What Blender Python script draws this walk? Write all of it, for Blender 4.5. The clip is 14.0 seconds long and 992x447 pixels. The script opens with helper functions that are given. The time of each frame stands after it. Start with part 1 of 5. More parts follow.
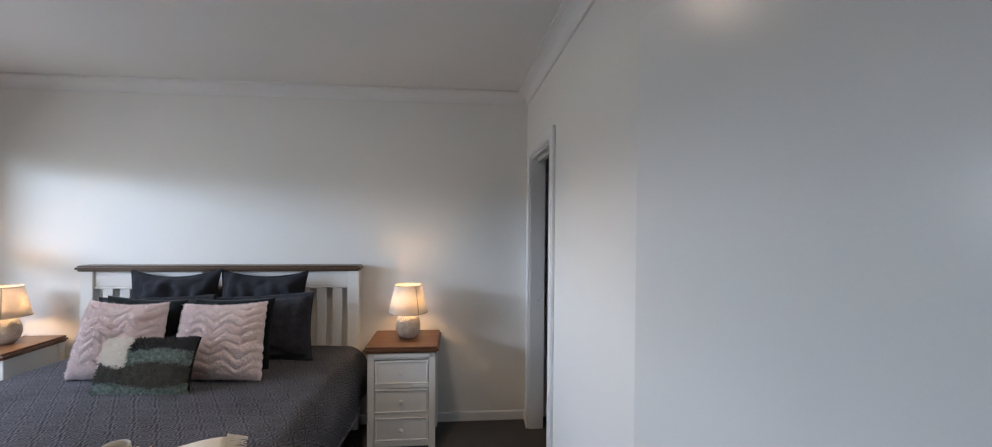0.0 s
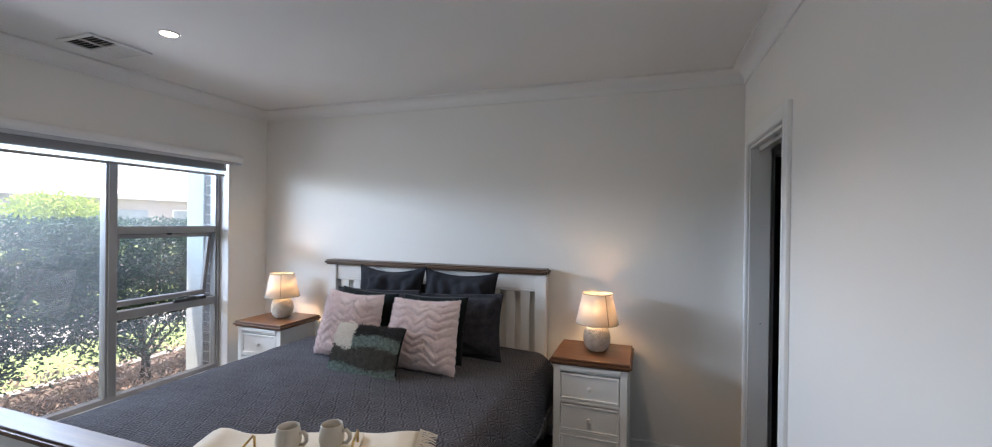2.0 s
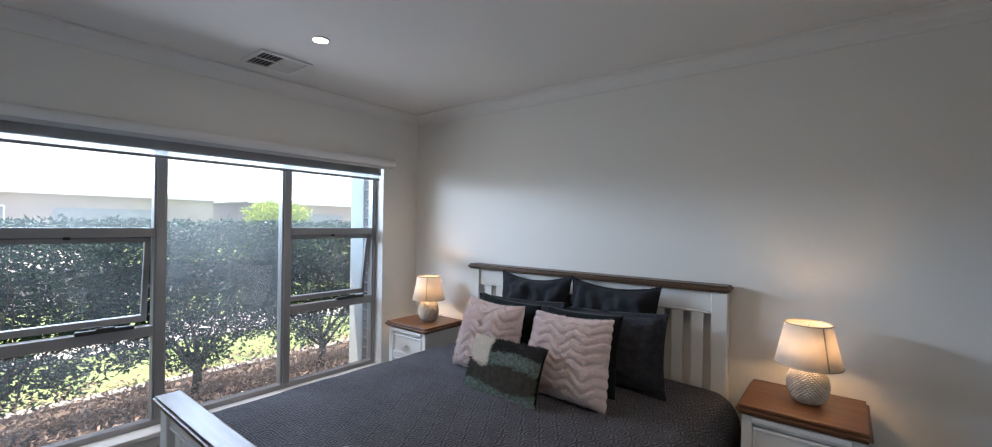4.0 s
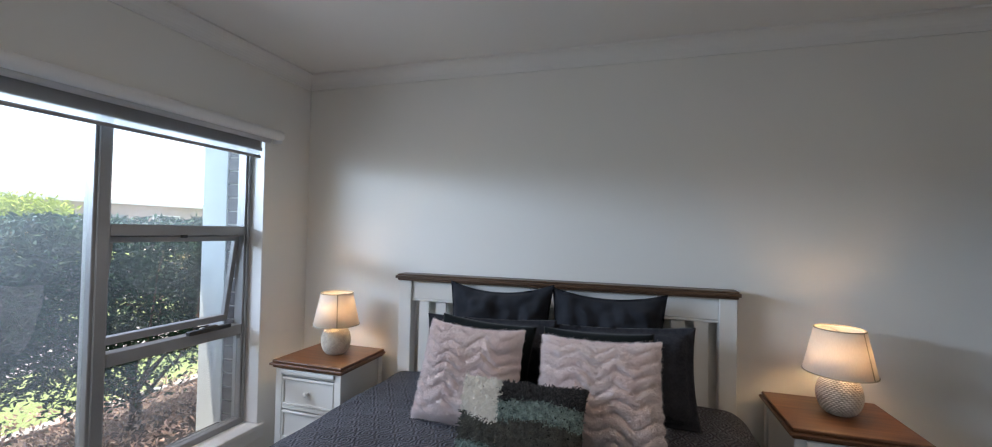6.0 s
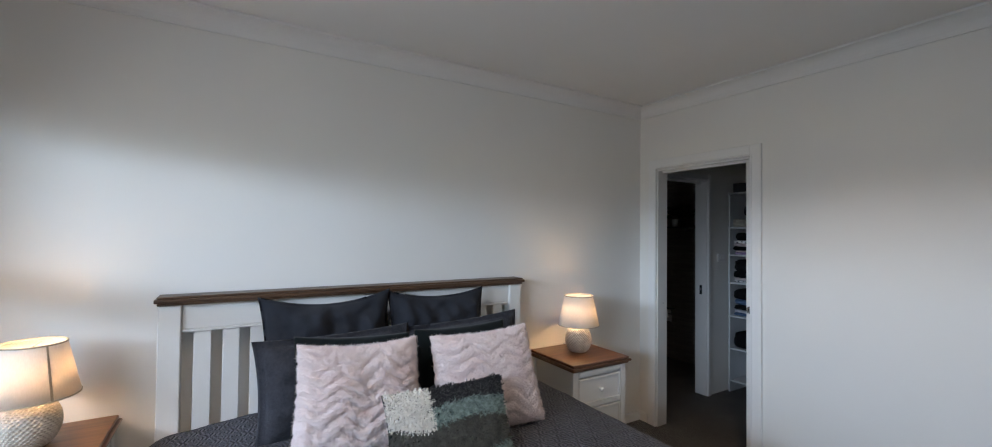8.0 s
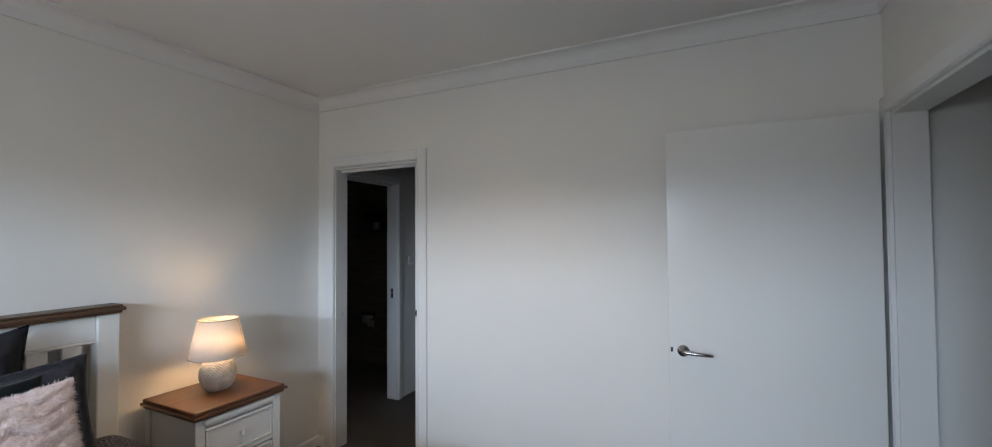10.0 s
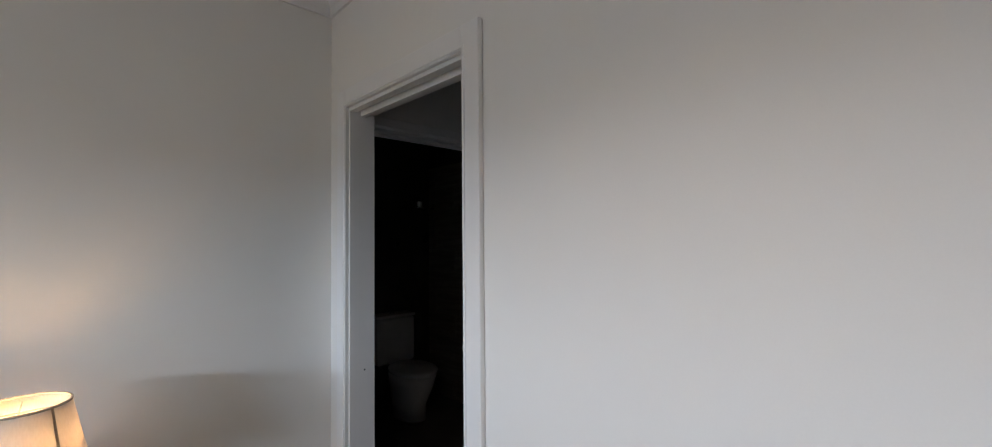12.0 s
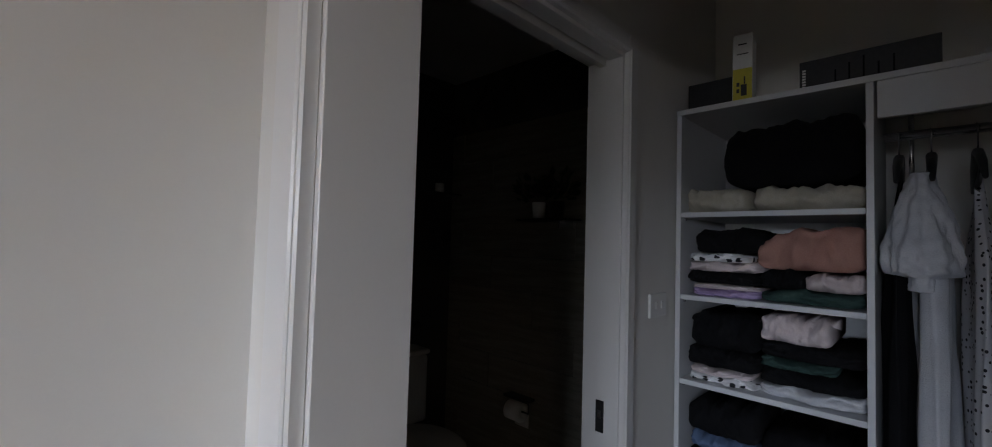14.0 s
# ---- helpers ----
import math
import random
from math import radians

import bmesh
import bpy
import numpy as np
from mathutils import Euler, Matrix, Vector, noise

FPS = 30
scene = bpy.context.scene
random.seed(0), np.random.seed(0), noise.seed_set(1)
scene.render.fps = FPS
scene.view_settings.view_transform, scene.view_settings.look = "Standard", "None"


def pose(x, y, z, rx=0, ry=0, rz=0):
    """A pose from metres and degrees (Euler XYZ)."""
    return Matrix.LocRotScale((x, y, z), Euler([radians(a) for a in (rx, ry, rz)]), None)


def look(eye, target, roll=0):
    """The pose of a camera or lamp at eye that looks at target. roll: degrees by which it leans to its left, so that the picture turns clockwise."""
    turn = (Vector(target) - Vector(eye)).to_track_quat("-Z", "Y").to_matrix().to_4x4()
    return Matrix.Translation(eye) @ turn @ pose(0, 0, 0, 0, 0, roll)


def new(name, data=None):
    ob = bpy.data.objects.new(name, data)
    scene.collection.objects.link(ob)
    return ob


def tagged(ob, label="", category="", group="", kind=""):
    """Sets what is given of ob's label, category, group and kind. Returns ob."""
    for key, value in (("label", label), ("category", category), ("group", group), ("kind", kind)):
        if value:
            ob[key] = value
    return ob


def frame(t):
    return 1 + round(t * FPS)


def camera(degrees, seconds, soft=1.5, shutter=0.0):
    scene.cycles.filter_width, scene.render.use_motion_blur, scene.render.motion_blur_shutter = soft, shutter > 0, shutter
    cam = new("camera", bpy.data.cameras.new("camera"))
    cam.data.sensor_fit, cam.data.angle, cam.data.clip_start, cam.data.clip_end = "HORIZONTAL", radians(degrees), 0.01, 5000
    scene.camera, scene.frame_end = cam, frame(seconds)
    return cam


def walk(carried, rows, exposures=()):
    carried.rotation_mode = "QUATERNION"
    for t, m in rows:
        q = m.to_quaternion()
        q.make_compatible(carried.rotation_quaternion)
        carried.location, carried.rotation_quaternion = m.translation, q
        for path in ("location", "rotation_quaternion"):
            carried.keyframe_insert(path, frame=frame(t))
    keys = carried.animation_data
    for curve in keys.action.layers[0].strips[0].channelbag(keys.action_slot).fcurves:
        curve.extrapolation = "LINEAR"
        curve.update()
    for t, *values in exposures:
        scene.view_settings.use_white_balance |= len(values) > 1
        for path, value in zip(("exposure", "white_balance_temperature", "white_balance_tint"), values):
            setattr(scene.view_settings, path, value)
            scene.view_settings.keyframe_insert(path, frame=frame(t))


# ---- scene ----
cam = camera(97.1, 14.0, soft=1.05)
PATH = [
    (0, (-0.565, -3.442, 1.58), (-0.38, -1.451, 1.563), 0.5),
    (0.5, (-0.625, -3.385, 1.552), (-0.650, -1.385, 1.546), 0.6),
    (1, (-0.612, -3.303, 1.566), (-0.925, -1.327, 1.552), 0.7),
    (1.5, (-0.595, -3.263, 1.576), (-1.095, -1.326, 1.566), 0.7),
    (2, (-0.593, -3.211, 1.573), (-1.245, -1.32, 1.565), 0.7),
    (2.5, (-0.582, -3.137, 1.575), (-1.384, -1.305, 1.568), 0.8),
    (3, (-0.612, -3.069, 1.572), (-1.565, -1.311, 1.563), 0.7),
    (3.2, (-0.613, -3.022, 1.57), (-1.632, -1.301, 1.562), 0.8),
    (4.2, (-0.83, -2.77, 1.56), (-2.129, -1.249, 1.563), 0.8),
    (4.8, (-1.06, -2.57, 1.547), (-2.462, -1.144, 1.552), 0.9),
    (5.3, (-1.325, -2.506, 1.536), (-2.6, -0.965, 1.541), 0.9),
    (5.5, (-1.441, -2.531, 1.522), (-2.556, -0.87, 1.537), 0.9),
    (6, (-1.798, -2.587, 1.509), (-2.386, -0.676, 1.546), 1.2),
    (6.5, (-2.114, -2.577, 1.488), (-2.222, -0.581, 1.549), 0.9),
    (7, (-2.418, -2.551, 1.516), (-2.053, -0.585, 1.558), 0.7),
    (7.5, (-2.716, -2.511, 1.567), (-1.987, -0.649, 1.579), 0.8),
    (8, (-2.925, -2.513, 1.531), (-1.892, -0.801, 1.571), 0.6),
    (8.5, (-3.002, -2.517, 1.557), (-1.707, -0.993, 1.587), 0.6),
    (9, (-2.922, -2.557, 1.566), (-1.39, -1.272, 1.598), 0.4),
    (9.2, (-2.845, -2.595, 1.555), (-1.248, -1.392, 1.591), 0.0),
    (9.7, (-2.590, -2.650, 1.555), (-0.850, -1.665, 1.603), -0.2),
    (10.3, (-2.140, -2.620, 1.545), (-0.321, -1.791, 1.597), -0.5),
    (10.8, (-1.690, -2.510, 1.535), (0.067, -1.556, 1.590), -0.8),
    (11.3, (-1.228, -2.338, 1.518), (0.310, -1.066, 1.586), -0.8),
    (11.5, (-1.125, -2.241, 1.516), (0.374, -0.919, 1.581), -0.8),
    (12, (-0.809, -1.869, 1.518), (0.58, -0.432, 1.577), -0.5),
    (12.5, (-0.68, -1.45, 1.536), (0.644, 0.049, 1.585), 0.4),
    (13, (-0.524, -1.084, 1.555), (0.755, 0.454, 1.568), 1.1),
    (13.3, (-0.436, -0.895, 1.505), (0.862, 0.626, 1.542), 1.2),
    (13.5, (-0.369, -0.785, 1.487), (0.961, 0.707, 1.554), 1.5),
    (14, (-0.177, -0.59, 1.493), (1.246, 0.813, 1.574), 1.6),
]
walk(cam, [(t, look(eye, target, roll)) for t, eye, target, roll in PATH], [(0.0, 2.32, 7250.0, 21.0), (3.2, 2.12, 7100.0, 20.0), (5.3, 1.86, 7080.0, 18.0), (7.0, 1.90, 7220.0, 19.0), (9.2, 2.20, 7250.0, 18.0), (11.3, 2.16, 7600.0, 21.0), (13.0, 2.14, 7650.0, 22.0), (14.0, 2.32, 8000.0, 25.0)])

# ---- world, sun, exposure ----
SUN = (math.radians(74), math.radians(215))  # elevation, rotation of the sky's sun
world = bpy.data.worlds.new("sky")
scene.world = world
world.use_nodes = True
nt = world.node_tree
sky = nt.nodes.new("ShaderNodeTexSky")
sky.sky_type, sky.sun_disc = "NISHITA", False
sky.sun_elevation, sky.sun_rotation = SUN
sky.dust_density = 2.0
nt.links.new(sky.outputs[0], nt.nodes["Background"].inputs[0])
nt.nodes["Background"].inputs[1].default_value = 0.18
sun = new("sun", bpy.data.lights.new("sun", "SUN"))
sun.data.energy, sun.data.angle, sun.data.color = 3.6, radians(0.5), (1.0, 0.95, 0.87)
_d = Vector((math.sin(SUN[1]) * math.cos(SUN[0]), math.cos(SUN[1]) * math.cos(SUN[0]), math.sin(SUN[0])))
sun.matrix_world = look(_d * 30, (0, 0, 0))

# added lamp in place of bright low sky over hedge, shining under window head
low_sky_fill = new("low_sky_fill_lamp", bpy.data.lights.new("low_sky_fill_lamp", "AREA"))
low_sky_fill.data.shape, low_sky_fill.data.size, low_sky_fill.data.size_y = "RECTANGLE", 3.6, 0.36
low_sky_fill.data.energy, low_sky_fill.data.color, low_sky_fill.data.spread = 54.0, (0.48, 0.72, 1.0), radians(180)
low_sky_fill.matrix_world = look((-6.2, -2.1, 2.16), (-3.2, -1.5, 1.98))

# added lamp in the window's opening, standing in for the wide sky's light
opening_fill = new("opening_fill_lamp", bpy.data.lights.new("opening_fill_lamp", "AREA"))
opening_fill.data.shape, opening_fill.data.size, opening_fill.data.size_y = "RECTANGLE", 1.5, 0.36
opening_fill.data.energy, opening_fill.data.color, opening_fill.data.spread = 3.4, (0.66, 0.82, 1.0), radians(170)
opening_fill.matrix_world = look((-4.005, -1.75, 1.72), (-3.005, -1.75, 1.30))

# ---- small helpers for meshes ----


def box(bm, x0, x1, y0, y1, z0, z1, bevel=0.0, seg=1, m=None):
    """Adds a box, with bevelled edges, to bm."""
    made = bmesh.ops.create_cube(bm, size=1)["verts"]
    c = Vector(((x0 + x1) / 2, (y0 + y1) / 2, (z0 + z1) / 2))
    s = Vector((abs(x1 - x0), abs(y1 - y0), abs(z1 - z0)))
    for v in made:
        v.co = Vector((v.co.x * s.x, v.co.y * s.y, v.co.z * s.z)) + c
    if bevel:
        edges = list({e for v in made for e in v.link_edges})
        out = bmesh.ops.bevel(bm, geom=edges, offset=bevel, segments=seg, affect="EDGES", profile=0.5)
        made = list({v for f in out["faces"] for v in f.verts} | {v for v in made if v.is_valid})
    if m is not None:
        bmesh.ops.transform(bm, matrix=m, verts=made)
    return bm


def boxes(*rows, bevel=0.0, seg=1):
    bm = bmesh.new()
    for r in rows:
        box(bm, *r, bevel=bevel, seg=seg)
    return bm


def lathe(profile, steps=32, centre=(0, 0, 0), axis="z"):
    """A body of revolution from (radius, height) pairs."""
    bm = bmesh.new()
    rings = []
    for r, h in profile:
        ring = []
        for i in range(steps):
            a = 2 * math.pi * i / steps
            p = (r * math.cos(a), r * math.sin(a), h)
            if axis == "y":
                p = (p[0], p[2], p[1])
            elif axis == "x":
                p = (p[2], p[0], p[1])
            ring.append(bm.verts.new((p[0] + centre[0], p[1] + centre[1], p[2] + centre[2])))
        rings.append(ring)
    for a, b in zip(rings, rings[1:]):
        for i in range(steps):
            bm.faces.new((a[i], a[(i + 1) % steps], b[(i + 1) % steps], b[i]))
    hollow = profile[0] == profile[-1]
    if profile[0][0] > 1e-5 and not hollow:
        bm.faces.new(list(reversed(rings[0])))
    if profile[-1][0] > 1e-5 and not hollow:
        bm.faces.new(rings[-1])
    bmesh.ops.remove_doubles(bm, verts=bm.verts, dist=1e-6)
    bmesh.ops.recalc_face_normals(bm, faces=bm.faces)
    return bm


def tube(points, radius, sides=8):
    """A round rod along a chain of points; radius may be a list."""
    bm = bmesh.new()
    pts = [Vector(p) for p in points]
    rings = []
    for i, p in enumerate(pts):
        d = (pts[min(i + 1, len(pts) - 1)] - pts[max(i - 1, 0)]).normalized()
        u = d.orthogonal().normalized() if not rings else (u - d * u.dot(d)).normalized()
        w = d.cross(u)
        r = radius[i] if isinstance(radius, (list, tuple)) else radius
        rings.append([bm.verts.new(p + r * (math.cos(2 * math.pi * k / sides) * u + math.sin(2 * math.pi * k / sides) * w)) for k in range(sides)])
    for a, b in zip(rings, rings[1:]):
        for i in range(sides):
            bm.faces.new((a[i], a[(i + 1) % sides], b[(i + 1) % sides], b[i]))
    bm.faces.new(list(reversed(rings[0])))
    bm.faces.new(rings[-1])
    return bm


def sweep(profile, path):
    """A closed outline (across, up) swept along straight runs: path gives (origin, across) at each mitred corner."""
    bm = bmesh.new()
    rings = [[bm.verts.new(Vector(o) + Vector(a) * p[0] + Vector((0, 0, p[1]))) for p in profile] for o, a in path]
    n = len(profile)
    for a, b in zip(rings, rings[1:]):
        for i in range(n):
            bm.faces.new((a[i], a[(i + 1) % n], b[(i + 1) % n], b[i]))
    bm.faces.new(rings[0])
    bm.faces.new(list(reversed(rings[-1])))
    bmesh.ops.recalc_face_normals(bm, faces=bm.faces)
    return bm


def mesh_object(name, bm, material, smooth=False):
    me = bpy.data.meshes.new(name)
    bm.to_mesh(me)
    bm.free()
    me.materials.append(material)
    if smooth:
        me.shade_smooth()
    return new(name, me)


def part(name, bm, material, parent, label="", smooth=False):
    """Links a bmesh as one mesh object under a thing or a part."""
    ob = mesh_object(name, bm, material, smooth)
    ob.parent = parent
    if label:
        tagged(ob, label)
    return ob


def thing(name, label, category, at=(0, 0, 0), group="", kind=""):
    ob = new(name)
    ob.location = at
    ob.empty_display_size = 0.05
    return tagged(ob, label, category, group, kind)


def fixed(name, bm, material, label="", category="", smooth=False):
    return tagged(mesh_object(name, bm, material, smooth), label, category, kind="structure")


# ---- materials ----


def nodes_of(name):
    m = bpy.data.materials.new(name)
    m.use_nodes = True
    t = m.node_tree
    return m, t, t.nodes["Principled BSDF"]


def link(t, a, b):
    t.links.new(a, b)


def noise_node(t, scale, detail=4, rough=0.55, stretch=None, source="Object"):
    tc = t.nodes.new("ShaderNodeTexCoord")
    n = t.nodes.new("ShaderNodeTexNoise")
    n.inputs["Scale"].default_value, n.inputs["Detail"].default_value, n.inputs["Roughness"].default_value = scale, detail, rough
    if stretch:
        mp = t.nodes.new("ShaderNodeMapping")
        mp.inputs["Scale"].default_value = stretch
        link(t, tc.outputs[source], mp.inputs["Vector"])
        link(t, mp.outputs[0], n.inputs["Vector"])
    else:
        link(t, tc.outputs[source], n.inputs["Vector"])
    return n


def ramp(t, fac, stops):
    r = t.nodes.new("ShaderNodeValToRGB")
    while len(r.color_ramp.elements) < len(stops):
        r.color_ramp.elements.new(0.5)
    for e, (p, c) in zip(r.color_ramp.elements, stops):
        e.position, e.color = p, (*c, 1)
    link(t, fac, r.inputs[0])
    return r


def math_node(t, op, a, b=None):
    n = t.nodes.new("ShaderNodeMath")
    n.operation = op
    for i, v in enumerate((a, b)):
        if v is None:
            continue
        if isinstance(v, (int, float)):
            n.inputs[i].default_value = v
        else:
            link(t, v, n.inputs[i])
    return n.outputs[0]


def bump(t, bsdf, height, strength, distance):
    b = t.nodes.new("ShaderNodeBump")
    b.inputs["Strength"].default_value, b.inputs["Distance"].default_value = strength, distance
    link(t, height, b.inputs["Height"])
    link(t, b.outputs[0], bsdf.inputs["Normal"])
    return b


def surface(name, dark, light, rough=0.6, coarse=2.5, fine=120, relief=0.15, depth=0.002, metal=0.0, sheen=0.0, spread=0.08, stretch=None, source="Object"):
    """A general surface: two colours mixed by stains and grain, uneven gloss, fine relief."""
    m, t, b = nodes_of(name)
    n1, n2 = noise_node(t, coarse, 3, source=source, stretch=stretch), noise_node(t, fine, 5, source=source, stretch=stretch)
    mix = math_node(t, "ADD", math_node(t, "MULTIPLY", n1.outputs[0], 0.6), math_node(t, "MULTIPLY", n2.outputs[0], 0.4))
    r = ramp(t, mix, [(0.32, dark), (0.68, light)])
    link(t, r.outputs[0], b.inputs["Base Color"])
    link(t, math_node(t, "ADD", math_node(t, "MULTIPLY", n1.outputs[0], spread * 2), rough - spread), b.inputs["Roughness"])
    b.inputs["Metallic"].default_value = metal
    if rough >= 0.85:
        b.inputs["Specular IOR Level"].default_value = 0.12
    b.inputs["Sheen Weight"].default_value = sheen
    bump(t, b, n2.outputs[0], relief, depth)
    return m


def painted(name, colour, rough=0.5, relief=0.06):
    d = tuple(c * 0.965 for c in colour)
    return surface(name, d, colour, rough, coarse=1.6, fine=260, relief=relief, depth=0.0006, spread=0.05)


def wood(name, dark, light, rough=0.35, stretch=(1.2, 22, 22)):
    m, t, b = nodes_of(name)
    n1, n2 = noise_node(t, 2.0, 6, 0.6, stretch), noise_node(t, 9.0, 8, 0.7, stretch)
    n3 = noise_node(t, 3.0, 3)
    mix = math_node(t, "ADD", math_node(t, "MULTIPLY", n1.outputs[0], 0.5), math_node(t, "ADD", math_node(t, "MULTIPLY", n2.outputs[0], 0.25), math_node(t, "MULTIPLY", n3.outputs[0], 0.25)))
    link(t, ramp(t, mix, [(0.36, dark), (0.64, light)]).outputs[0], b.inputs["Base Color"])
    link(t, math_node(t, "ADD", math_node(t, "MULTIPLY", n3.outputs[0], 0.25), rough - 0.12), b.inputs["Roughness"])
    bump(t, b, n2.outputs[0], 0.12, 0.001)
    return m


WALL = painted("wall_paint", (0.80, 0.78, 0.74), 0.62, 0.10)
CEIL = painted("ceiling_paint", (0.80, 0.79, 0.77), 0.85, 0.05)
TRIM = painted("gloss_white_trim", (0.80, 0.79, 0.77), 0.32)
LEAF = painted("door_paint", (0.80, 0.79, 0.76), 0.25, 0.05)
FURN = painted("white_furniture_paint", (0.78, 0.77, 0.74), 0.42, 0.12)
LAMINATE = painted("white_laminate", (0.60, 0.61, 0.62), 0.4)
CARPET = surface("carpet", (0.045, 0.041, 0.038), (0.10, 0.092, 0.086), 0.98, 4, 420, 1.0, 0.01, sheen=0.2)
CAPWOOD = wood("dark_walnut_stain", (0.045, 0.022, 0.012), (0.13, 0.065, 0.034), 0.38)
TOPWOOD = wood("reddish_brown_stain", (0.075, 0.030, 0.014), (0.20, 0.085, 0.038), 0.33)
ALU = surface("powder_coated_aluminium", (0.27, 0.27, 0.27), (0.34, 0.34, 0.34), 0.45, 3, 300, 0.05, 0.0004, metal=0.3)
BLACKPLAS = surface("black_plastic", (0.012, 0.012, 0.013), (0.03, 0.03, 0.03), 0.4)
CHROME = surface("satin_chrome", (0.55, 0.55, 0.56), (0.68, 0.68, 0.69), 0.22, metal=1.0, relief=0.02)
BRASS = surface("brushed_gold_metal", (0.55, 0.38, 0.16), (0.72, 0.52, 0.24), 0.3, metal=1.0, relief=0.03)
EURO = surface("charcoal_cotton", (0.014, 0.016, 0.021), (0.030, 0.033, 0.041), 0.9, 6, 500, 0.4, 0.001, sheen=0.05)
VELVET = surface("black_green_velvet", (0.002, 0.004, 0.0045), (0.005, 0.009, 0.0095), 0.85, 5, 400, 0.3, 0.001, sheen=0.08)
PINKFUR = surface("pink_faux_fur", (0.82, 0.66, 0.645), (0.94, 0.84, 0.825), 0.95, 9, 330, 1.0, 0.006, sheen=0.4)
CREAM = surface("cream_knit", (0.62, 0.57, 0.47), (0.78, 0.73, 0.62), 0.95, 5, 300, 0.6, 0.003, sheen=0.3)
MUG = surface("speckled_stoneware", (0.50, 0.46, 0.39), (0.62, 0.58, 0.50), 0.35, 8, 500, 0.1, 0.0005)
TUFTWHITE = surface("white_wool_loops", (0.70, 0.67, 0.61), (0.85, 0.82, 0.76), 0.95, 30, 300, 0.5, 0.002, sheen=0.3)
TUFTDARK = surface("charcoal_wool_loops", (0.010, 0.010, 0.012), (0.032, 0.032, 0.034), 0.95, 30, 300, 0.5, 0.002, sheen=0.3)
TUFTGREY = surface("olive_grey_wool_loops", (0.05, 0.05, 0.045), (0.15, 0.15, 0.13), 0.95, 30, 300, 0.5, 0.002, sheen=0.1)
TUFTTEAL = surface("teal_wool_loops", (0.02, 0.055, 0.055), (0.40, 0.52, 0.48), 0.95, 60, 300, 0.5, 0.002, sheen=0.3)
WICKER = surface("whitewashed_wicker", (0.34, 0.29, 0.23), (0.66, 0.60, 0.52), 0.75, 25, 200, 0.5, 0.002)
RENDERED = surface("pale_render", (0.40, 0.45, 0.47), (0.47, 0.52, 0.54), 0.85, 2, 200, 0.4, 0.002)
BRICK = surface("dark_grey_brick", (0.055, 0.055, 0.06), (0.12, 0.118, 0.12), 0.85, 14, 160, 0.7, 0.003)
MORTAR = surface("mortar", (0.30, 0.29, 0.28), (0.42, 0.41, 0.39), 0.95, 8, 200, 0.6, 0.003)
BARK = surface("bark", (0.05, 0.04, 0.03), (0.14, 0.11, 0.085), 0.95, 12, 90, 1.0, 0.01)
LAWN = surface("lawn", (0.14, 0.20, 0.07), (0.26, 0.33, 0.14), 0.95, 0.8, 60, 0.8, 0.02)
MULCH = surface("mulch", (0.07, 0.05, 0.04), (0.20, 0.15, 0.12), 0.95, 3, 60, 1.0, 0.02)
CONCRETE = surface("concrete", (0.34, 0.33, 0.31), (0.46, 0.45, 0.42), 0.9, 1.2, 80, 0.4, 0.004)
ASPHALT = surface("asphalt", (0.04, 0.04, 0.042), (0.07, 0.07, 0.07), 0.9, 1.2, 120, 0.5, 0.004)
HOUSEWALL = surface("far_house_render", (0.36, 0.29, 0.27), (0.47, 0.39, 0.36), 0.85, 0.6, 40, 0.2, 0.004)
ROOFTILE = surface("far_roof_metal", (0.40, 0.36, 0.36), (0.50, 0.46, 0.46), 0.6, 0.6, 20, 0.3, 0.01)
GARAGE = surface("garage_door_steel", (0.22, 0.23, 0.25), (0.29, 0.30, 0.32), 0.5, 1, 60, 0.1, 0.002)
BLINDCLOTH = surface("grey_block_out_cloth", (0.52, 0.52, 0.53), (0.60, 0.60, 0.61), 0.9, 4, 500, 0.3, 0.0006)
WHITEMETAL = painted("white_blind_metal", (0.78, 0.78, 0.77), 0.35)
TILE = surface("timber_look_tile", (0.17, 0.15, 0.12), (0.34, 0.31, 0.25), 0.35, 3, 30, 0.1, 0.001, stretch=(1, 1, 14))
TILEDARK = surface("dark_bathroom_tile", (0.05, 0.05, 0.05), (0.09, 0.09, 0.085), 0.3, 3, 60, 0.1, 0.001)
PORCELAIN = painted("porcelain", (0.80, 0.80, 0.78), 0.12, 0.0)
PAPER = painted("toilet_paper", (0.80, 0.79, 0.77), 0.95, 0.2)
CLOTHBLACK = surface("black_cloth", (0.004, 0.004, 0.005), (0.011, 0.011, 0.012), 0.95, 8, 300, 0.5, 0.002)
CLOTHWHITE = surface("white_cloth", (0.46, 0.47, 0.50), (0.62, 0.63, 0.66), 0.95, 8, 300, 0.5, 0.002)
CLOTHBEIGE = surface("beige_linen_cloth", (0.36, 0.33, 0.26), (0.52, 0.48, 0.40), 0.95, 8, 300, 0.5, 0.002)
CLOTHPINK = surface("dusty_pink_cloth", (0.36, 0.17, 0.14), (0.48, 0.26, 0.21), 0.95, 8, 300, 0.5, 0.002)
CLOTHPALE = surface("pale_pink_cloth", (0.56, 0.46, 0.46), (0.70, 0.60, 0.60), 0.95, 8, 300, 0.5, 0.002)
CLOTHLILAC = surface("lilac_cloth", (0.36, 0.26, 0.46), (0.50, 0.38, 0.58), 0.95, 8, 300, 0.5, 0.002)
CLOTHBLUE = surface("denim_cloth", (0.06, 0.10, 0.18), (0.13, 0.20, 0.32), 0.95, 8, 300, 0.5, 0.002)
